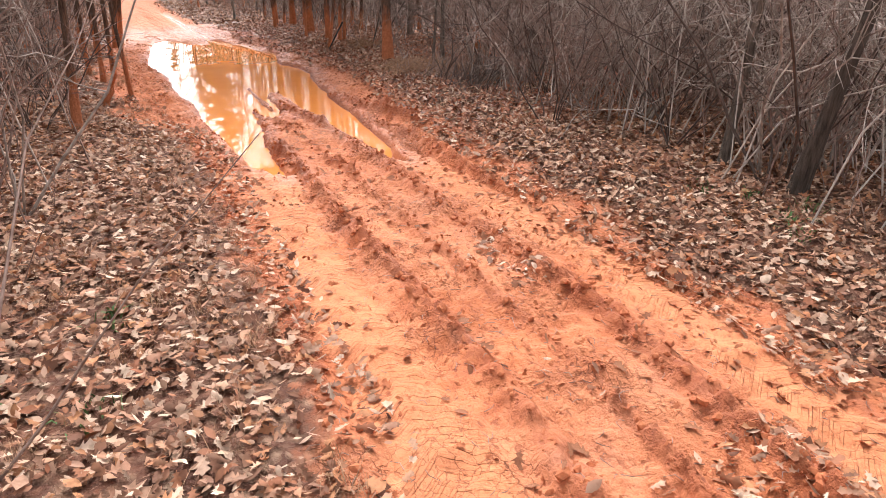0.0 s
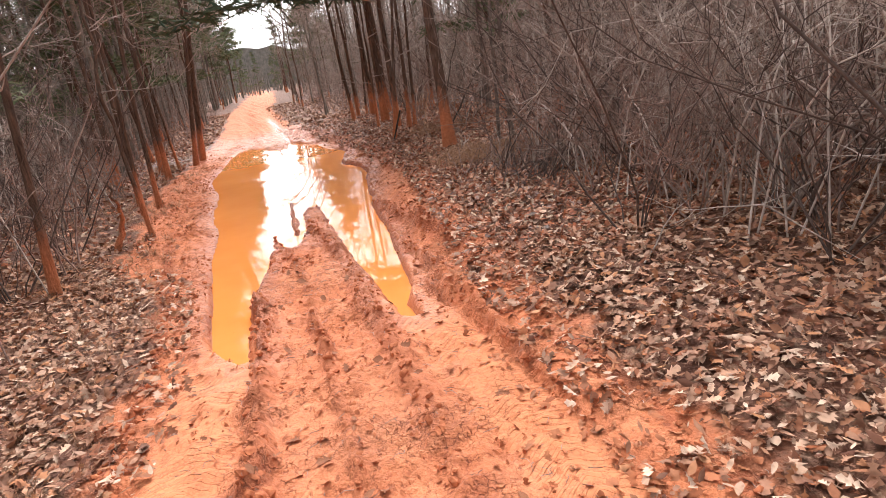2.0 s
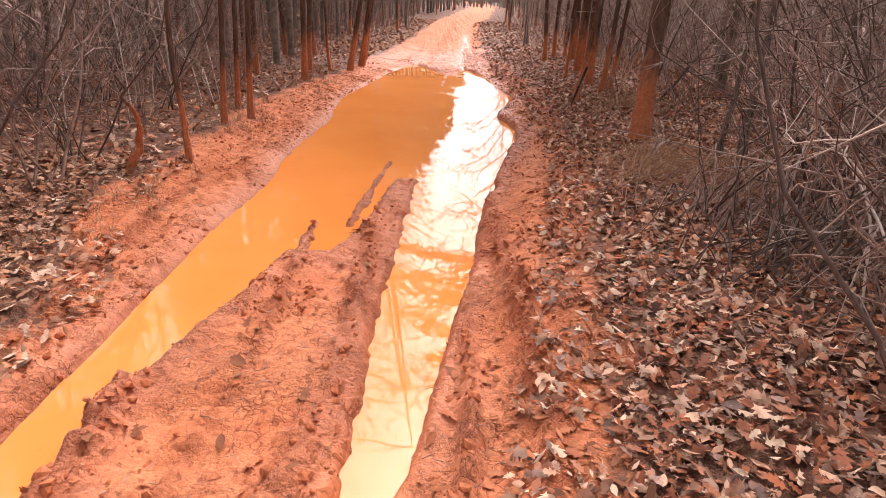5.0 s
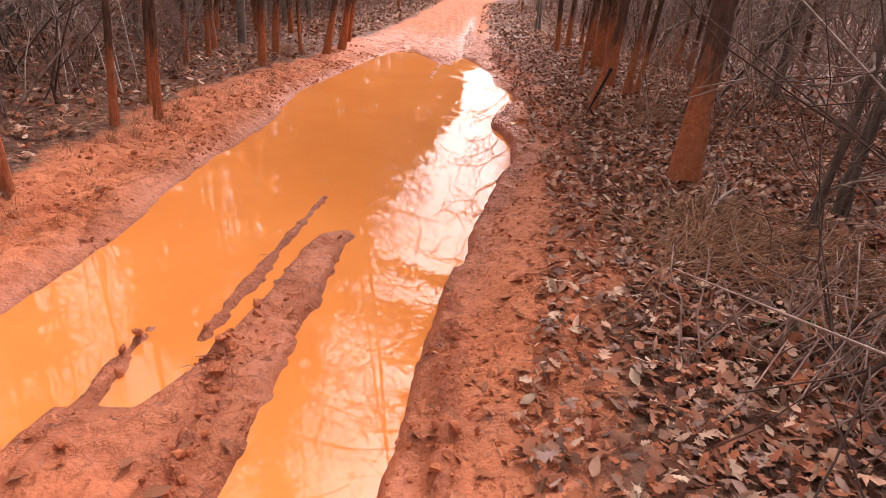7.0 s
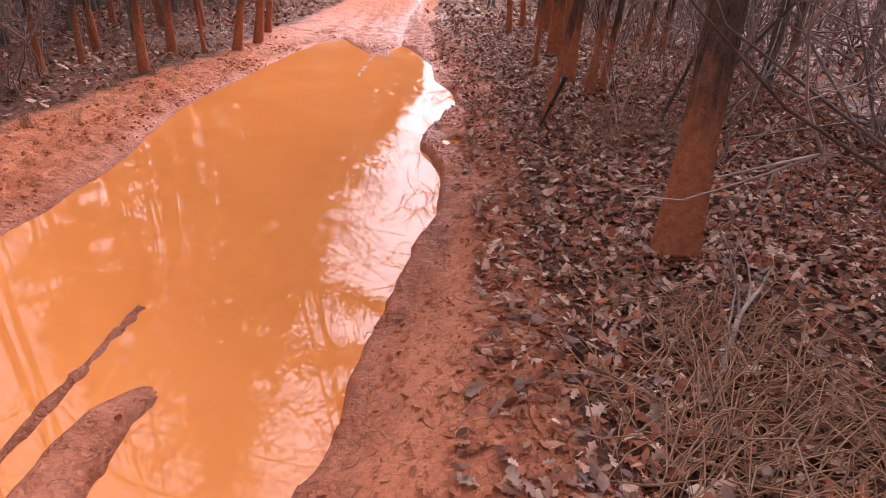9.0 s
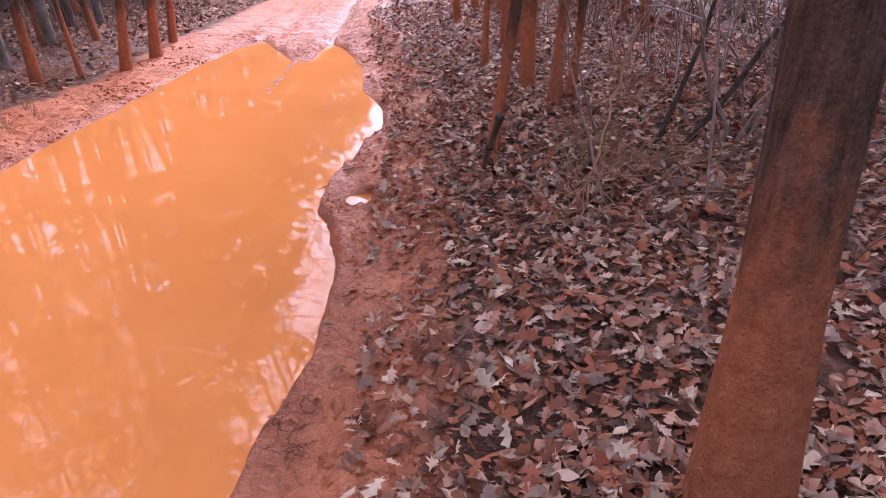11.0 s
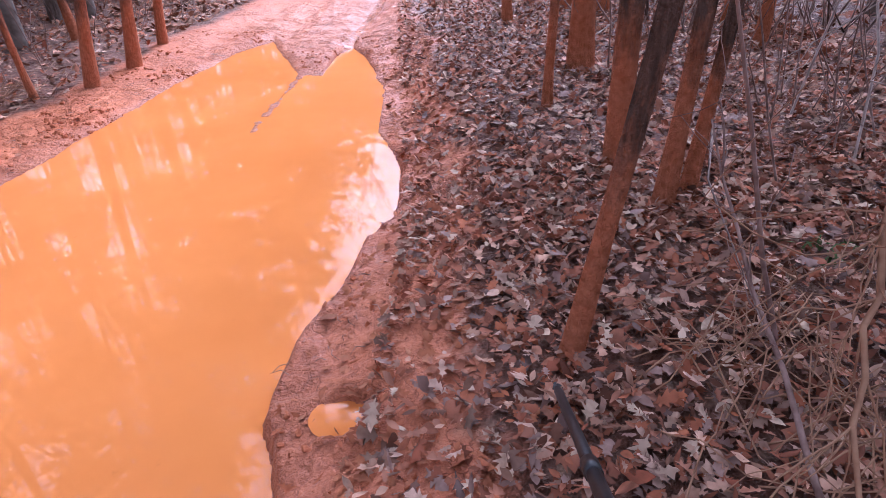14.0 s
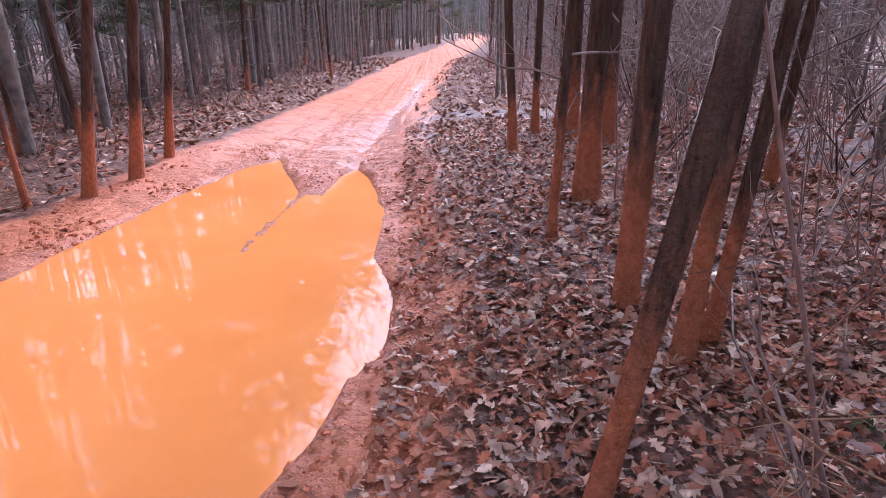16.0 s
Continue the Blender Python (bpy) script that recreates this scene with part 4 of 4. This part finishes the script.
# leaves trodden into the clay along the right margin, and flakes of drying mud
y = rng.uniform(-10, 9, 3800)
x = road_right(y) + rng.normal(-0.08, 0.25, 3800)
keep = basin(x, y) < -0.05
scatter_leaves("trodden_leaves", x[keep], y[keep], 72, (0.03, 0.085), 0.22, M_LEAF_MUD, "leaves trodden into red mud at the margin", 0.006)
y = rng.uniform(-10.5, 8.5, 9000)
x = road_left(y) + (road_right(y) - road_left(y)) * rng.random(9000)
keep = (basin(x, y) < -0.04) & (N_2(x, y) + 0.5 * N_3(x, y) > -0.12)
scatter_leaves("clay_flakes", x[keep], y[keep], 73, (0.018, 0.055), 0.40, M_CLOD, "curled flakes and crumbs of red mud", 0.004)


def single_leaf(kind):
    v, q = leaf_template(kind)
    return mesh_of("leaf", v, q)


leaf_kinds = [single_leaf(k) for k in range(4)]
count = 0
for k in range(900):
    y = float(rng.uniform(-11, 9))
    x = float(rng.uniform(road_left(y), road_right(y)))
    if basin(x, y) > -0.03 or count >= 260:
        continue
    count += 1
    ob = thing("fallen_leaf", leaf_kinds[k % 4], M_LEAF if k % 3 else M_LEAF_WET, "single curled brown leaf lying on red mud", "leaf", "leaves on the mud")
    s = float(rng.uniform(0.04, 0.10))
    ob.matrix_basis = Matrix.Translation((x, y, float(terrain(x, y)) + 0.012)) @ Euler((rng.normal(0, 0.25), rng.normal(0, 0.25), rng.uniform(0, 6.28))).to_matrix().to_4x4() @ Matrix.Diagonal((s, s, s, 1))


# ---- small growth, straw, twigs ----
def tufts(name, spots, seed, blades, height, width, mat, label, category, spread=0.10):
    rng = np.random.default_rng(seed)
    vs, qs, cnt = [], [], 0
    for x, y in spots:
        m = blades
        a = rng.uniform(0, 6.283, m)
        r0 = rng.uniform(0, spread, m)
        bx, by = x + r0 * np.cos(a), y + r0 * np.sin(a)
        b = np.stack([bx, by, terrain(bx, by) - 0.005], 1)
        lean = rng.normal(0, 0.75, (m, 2))
        h = rng.uniform(0.3, 1.0, m) * height
        midp = b + np.stack([lean[:, 0] * h * 0.35, lean[:, 1] * h * 0.35, h * 0.62], 1)
        tip = b + np.stack([lean[:, 0] * h, lean[:, 1] * h, h * (1 - 0.35 * np.hypot(lean[:, 0], lean[:, 1])).clip(0.1)], 1)
        w = np.stack([-np.sin(a), np.cos(a), 0 * a], 1) * width
        pts = np.stack([b - w, b + w, midp + w * 0.8, midp - w * 0.8, tip + w * 0.15, tip - w * 0.15], 1)
        vs.append(pts.reshape(-1, 3))
        k = np.arange(m)[:, None] * 6
        qs.append(np.concatenate([k + np.array([[0, 1, 2, 3]]), k + np.array([[3, 2, 4, 5]])]) + cnt)
        cnt += 6 * m
    return thing(name, mesh_of(name, np.concatenate(vs), np.concatenate(qs)), mat, label, category, kind="stuff")


dry = [(road_left(y) - rng.gamma(1.5, 0.45), y) for y in rng.uniform(-11.5, 6, 170)]
tufts("dry_grass", dry, 81, 26, 0.17, 0.0016, M_STRAW, "short dry straw-coloured grass among the leaves", "grass")
sprout = [(-3.2, -8.9), (-2.9, -8.2), (-2.6, -9.3), (-2.75, -7.4), (-3.3, -7.9), (-3.0, -9.5), (1.7, -7.6), (1.9, -7.9), (2.1, -8.3), (1.5, -8.6), (1.75, -8.35), (2.4, -1.9), (3.6, 3.4)]
tufts("green_sprouts", sprout, 82, 22, 0.10, 0.007, M_GREEN, "small green weeds poking through fallen leaves", "weeds", 0.14)


def straw_heap(x, y, seed, n, size, label, mat=None, thick=0.0035, rise=1.0):
    """Bent stems fallen in a loose heap."""
    rng = np.random.default_rng(seed)
    t = Tubes()
    for _ in range(n):
        a = rng.normal(0.5, 0.9)
        ln = rng.uniform(0.35, 1.0) * size
        bx, by = x + rng.normal(0, 0.22) * size, y + rng.normal(0, 0.22) * size
        pts = []
        for u in np.linspace(0, 1, 6):
            px, py = bx + math.cos(a) * ln * u, by + math.sin(a) * ln * u
            pts.append((px, py, float(terrain(px, py)) + 0.015 + rise * rng.uniform(0.06, 0.22) * size * math.sin(math.pi * u) * (0.4 + u)))
            a += rng.normal(0, 0.15)
        t.add(pts, np.linspace(thick, thick * 0.35, 6), 4)
    return thing("brush_heap", t.mesh("brush_heap"), mat or M_STRAW, label, "brush heap", kind="stuff")


straw_heap(2.25, -1.2, 90, 170, 0.9, "heap of dry bent straw-coloured stems on leaves")
straw_heap(2.75, -1.5, 91, 90, 0.9, "loose dry stems fallen at the bank")
straw_heap(2.45, -0.75, 94, 90, 0.8, "dry bent stems piled before the muddy tree")
straw_heap(2.35, -2.3, 95, 60, 1.1, "tangle of dead twigs and briars on the bank", M_TWIG_RED, 0.005, 1.8)
straw_heap(2.8, -2.8, 96, 60, 1.2, "tangle of dead twigs and briars on the bank", M_TWIG, 0.005, 2.2)
straw_heap(2.3, -3.2, 97, 45, 1.1, "tangle of dead twigs and briars on the bank", M_TWIG_DARK, 0.005, 2.0)
straw_heap(3.05, 2.4, 92, 60, 0.9, "fallen dead branch tips over dark leaves", M_STRAW)
straw_heap(-2.3, 7.3, 93, 50, 0.7, "dry stems among muddy saplings")


def fallen_stick(pts, radius, label, mat=None):
    rng = np.random.default_rng(int(abs(pts[0][0]) * 1000) + 3)
    p = [(x, y, float(terrain(x, y)) + h) for x, y, h in pts]
    q = []
    for a, b in zip(p[:-1], p[1:]):
        for u in (0, 0.33, 0.66):
            q.append(np.array(a) * (1 - u) + np.array(b) * u + rng.normal(0, 0.008, 3))
    q.append(np.array(p[-1]))
    t = Tubes()
    t.add(q, np.linspace(radius, radius * 0.35, len(q)), 6)
    for _ in range(4):
        k = rng.integers(2, len(q))
        d = np.array(q[-1]) - np.array(q[0]) + rng.normal(0, 0.4, 3)
        limb(t, rng, q[k], d / np.linalg.norm(d), 0.35, radius * 0.4, 1)
    return thing("fallen_branch", t.mesh("fallen_branch"), mat or M_TWIG, label, "branch")


fallen_stick([(2.3, -0.9, 0.01), (2.55, -0.55, 0.12), (2.75, -0.35, 0.22)], 0.016, "short dead branch propped on the leaves")
fallen_stick([(1.7, -5.6, 0.35), (2.2, -5.0, 0.55), (2.9, -4.7, 0.60), (3.4, -4.9, 0.5)], 0.007, "pale dead branch caught in the brush")
fallen_stick([(1.5, -6.0, 0.02), (2.1, -5.6, 0.15), (2.7, -5.5, 0.3)], 0.006, "pale dead branch caught in the brush")
fallen_stick([(2.9, 2.0, 0.02), (3.0, 2.8, 0.25), (3.02, 3.3, 0.62)], 0.010, "dead branch hanging down over the leaves", M_TWIG_RED)
fallen_stick([(2.6, 3.3, 1.45), (3.2, 3.0, 1.62), (4.2, 2.9, 1.7)], 0.012, "dead limb reaching out beside the leaning tree")



def drooping_branch(top, mid, low, seed):
    """A dead branch hung in the brush, its twigs trailing down to the leaves."""
    rng = np.random.default_rng(seed)
    ends = [np.array((x, y, float(terrain(x, y)) + h)) for x, y, h in (top, mid, low)]
    u = np.linspace(0, 1, 12)[:, None]
    p = ends[0] * (1 - u) ** 2 + 2 * ends[1] * u * (1 - u) + ends[2] * u ** 2 + rng.normal(0, 0.012, (12, 3))
    stem = Tubes()
    stem.add(p, np.linspace(0.011, 0.004, 12), 6)
    root = thing("dead_branch", stem.mesh("dead_branch"), M_STRAW, "drooping dead branch with twigs trailing on damp leaves", "branch")
    spray = Tubes()
    for _ in range(30):
        k = rng.integers(2, 12)
        d = np.array((-0.55, -0.55, -0.32)) + rng.normal(0, 0.32, 3)
        limb(spray, rng, p[k], d / np.linalg.norm(d), rng.uniform(0.2, 0.55), 0.0035, 1)
    thing("twig_spray", spray.mesh("twig_spray"), M_STRAW, kind="stuff", parent=root)
    return root


drooping_branch((3.25, 2.7, 0.75), (3.05, 2.4, 0.45), (2.68, 1.75, 0.03), 641)

# arching bare canes in the thicket
M_CANE = plain_material("pale dead canes", (0.36, 0.28, 0.235), (0.64, 0.55, 0.48), 0.8, 14)


def cane(seed, x, y, reach, rise, heading):
    rng = np.random.default_rng(seed)
    pts, a = [], heading
    px, py = x, y
    for u in np.linspace(0, 1, 9):
        pts.append((px, py, float(terrain(x, y)) - 0.05 + rise * math.sin(math.pi * (0.08 + 0.72 * u)) + rng.normal(0, 0.04)))
        a += rng.normal(0, 0.28)
        px += math.cos(a) * reach / 8
        py += math.sin(a) * reach / 8
    t = Tubes()
    pts[0] = (x, y, float(terrain(x, y)) - 0.06)
    t.add(pts, np.linspace(0.008, 0.0025, 9), 5)
    for _ in range(6):
        k = rng.integers(2, 9)
        d = rng.normal(0, 1, 3)
        limb(t, rng, pts[k], d / np.linalg.norm(d), rng.uniform(0.25, 0.7), 0.005, 1)
    return thing("dead_cane", t.mesh("dead_cane"), M_CANE, "pale crooked dead cane arching through the brush", "branch", "canes in the brush")


rng = np.random.default_rng(640)
for k in range(125):
    if k < 90:
        y = float(rng.uniform(-9, -2.6))
        x = float(road_right(y)) + rng.uniform(1.2, 3.6)
        h = rng.choice((-0.9, 1.1)) + rng.normal(0, 0.25)
    elif k < 110:
        y = float(rng.uniform(-7, 4))
        x = float(road_left(y)) - rng.uniform(0.9, 3.5)
        h = 3.14 + rng.choice((-0.9, 0.9)) + rng.normal(0, 0.25)
    else:
        y = float(rng.uniform(2.2, 9))
        x = float(road_right(y)) + rng.uniform(1.9, 4.2)
        h = rng.uniform(-0.8, 1.2)
    cane(700 + k, x, y, rng.uniform(1.2, 2.6), rng.uniform(0.7, 2.2), h)

# needles, grit and twig bits trodden into the mud
rng = np.random.default_rng(12)
t = Tubes()
for _ in range(2600):
    y = rng.uniform(-10.5, 9)
    x = rng.uniform(road_left(y) - 0.1, road_right(y) + 0.2)
    if basin(x, y) > -0.02:
        continue
    a, ln = rng.uniform(0, 6.28), rng.uniform(0.02, 0.09)
    z = float(terrain(x, y)) + 0.006
    t.add([(x, y, z), (x + math.cos(a) * ln * 0.5, y + math.sin(a) * ln * 0.5, z + rng.uniform(0, 0.012)), (x + math.cos(a + 0.4) * ln, y + math.sin(a + 0.4) * ln, z)], (0.002, 0.002, 0.001), 3)
thing("twig_litter", t.mesh("twig_litter"), M_TWIG_RED, "broken twigs and needles trodden into the mud", "twigs", kind="stuff")


# ---- black walking pole planted in the bank ----
def walking_pole(tip, grip, radius):
    tip, grip = np.array(tip), np.array(grip)
    d = (grip - tip) / np.linalg.norm(grip - tip)
    ln = float(np.linalg.norm(grip - tip))
    root = new("walking_pole")
    tagged(root, "slim black metal walking pole planted in the muddy bank", "walking pole")
    root.location = tip
    for name, a, b, r0, r1, mat in (("lower_shaft", 0.05, 0.55 * ln, radius * 0.82, radius * 0.9, M_POLE), ("upper_shaft", 0.53 * ln, ln, radius, radius * 1.05, M_POLE),
                                    ("collar", 0.51 * ln, 0.56 * ln, radius * 1.2, radius * 1.2, M_POLE), ("tip", -0.05, 0.07, radius * 0.7, radius * 1.0, M_TIP)):
        t = Tubes()
        u = np.array([0.0, 0.004, 0.02, 0.5, 0.98, 0.996, 1.0])
        t.add([d * (a + (b - a) * k) for k in u], np.array([0.02, 0.75, 1, 1, 1, 0.75, 0.02]) * np.interp(u, [0, 1], [r0, r1]), 14)
        thing(name, t.mesh(name), mat, parent=root)
    return root


walking_pole((2.41, 2.76, 0.27), (2.29, 1.58, 0.93), 0.017)


# crumbs of earth thrown up along the ruts
def clod_mesh(seed):
    rng = np.random.default_rng(seed)
    bm = bmesh.new()
    bmesh.ops.create_icosphere(bm, subdivisions=1, radius=1.0)
    for v in bm.verts:
        v.co *= rng.uniform(0.65, 1.15)
        v.co.z *= 0.7
    co = np.array([v.co[:] for v in bm.verts])
    tr = np.array([[v.index for v in f.verts] for f in bm.faces])
    bm.free()
    return co, tr


def scatter_clods(name, count, seed, accept, size, label):
    rng = np.random.default_rng(seed)
    x, y = rng.uniform(-2.3, 2.2, count), rng.uniform(-11, 10, count)
    keep = accept(x, y, rng)
    x, y = x[keep], y[keep]
    vs, ts, cnt = [], [], 0
    for k in range(4):
        co, tr = clod_mesh(k)
        xx, yy = x[k::4], y[k::4]
        n = len(xx)
        s = (size[0] + (size[1] - size[0]) * rng.random(n) ** 2.5)[:, None, None]
        p = np.einsum("nij,vj->nvi", turned(rng, n, 0.5), co) * s + np.stack([xx, yy, terrain(xx, yy) + 0.002], 1)[:, None]
        vs.append(p.reshape(-1, 3))
        ts.append((tr[None] + (np.arange(n) * len(co))[:, None, None] + cnt).reshape(-1, 3))
        cnt += n * len(co)
    return thing(name, mesh_of(name, np.concatenate(vs), [], np.concatenate(ts), smooth=False), M_CLOD, label, "soil", kind="stuff")


scatter_clods("clay_crumbs", 34000, 95, lambda x, y, r: (crumbs(x, y) > 0.35 + 0.4 * r.random(len(x))) & (basin(x, y) < -0.01), (0.007, 0.036), "crumbled red clay thrown up beside the ruts")
scatter_clods("bank_crumbs", 30000, 96, lambda x, y, r: (basin(x, y) < -0.005) & (basin(x, y) > -0.5) & (N_2(x, y) > 0.05) & (r.random(len(x)) < 0.55), (0.004, 0.022), "small lumps of red clay on the puddle banks")
scatter_clods("shore_clods", 16000, 97, lambda x, y, r: (x < 0) & (y > -4) & (basin(x, y) < -0.01) & (x > road_left(y) - 0.45) & (N_2(x, y) + 0.5 * N_3(x, y) > 0.02), (0.006, 0.034), "trodden red clay lumps along the shore")
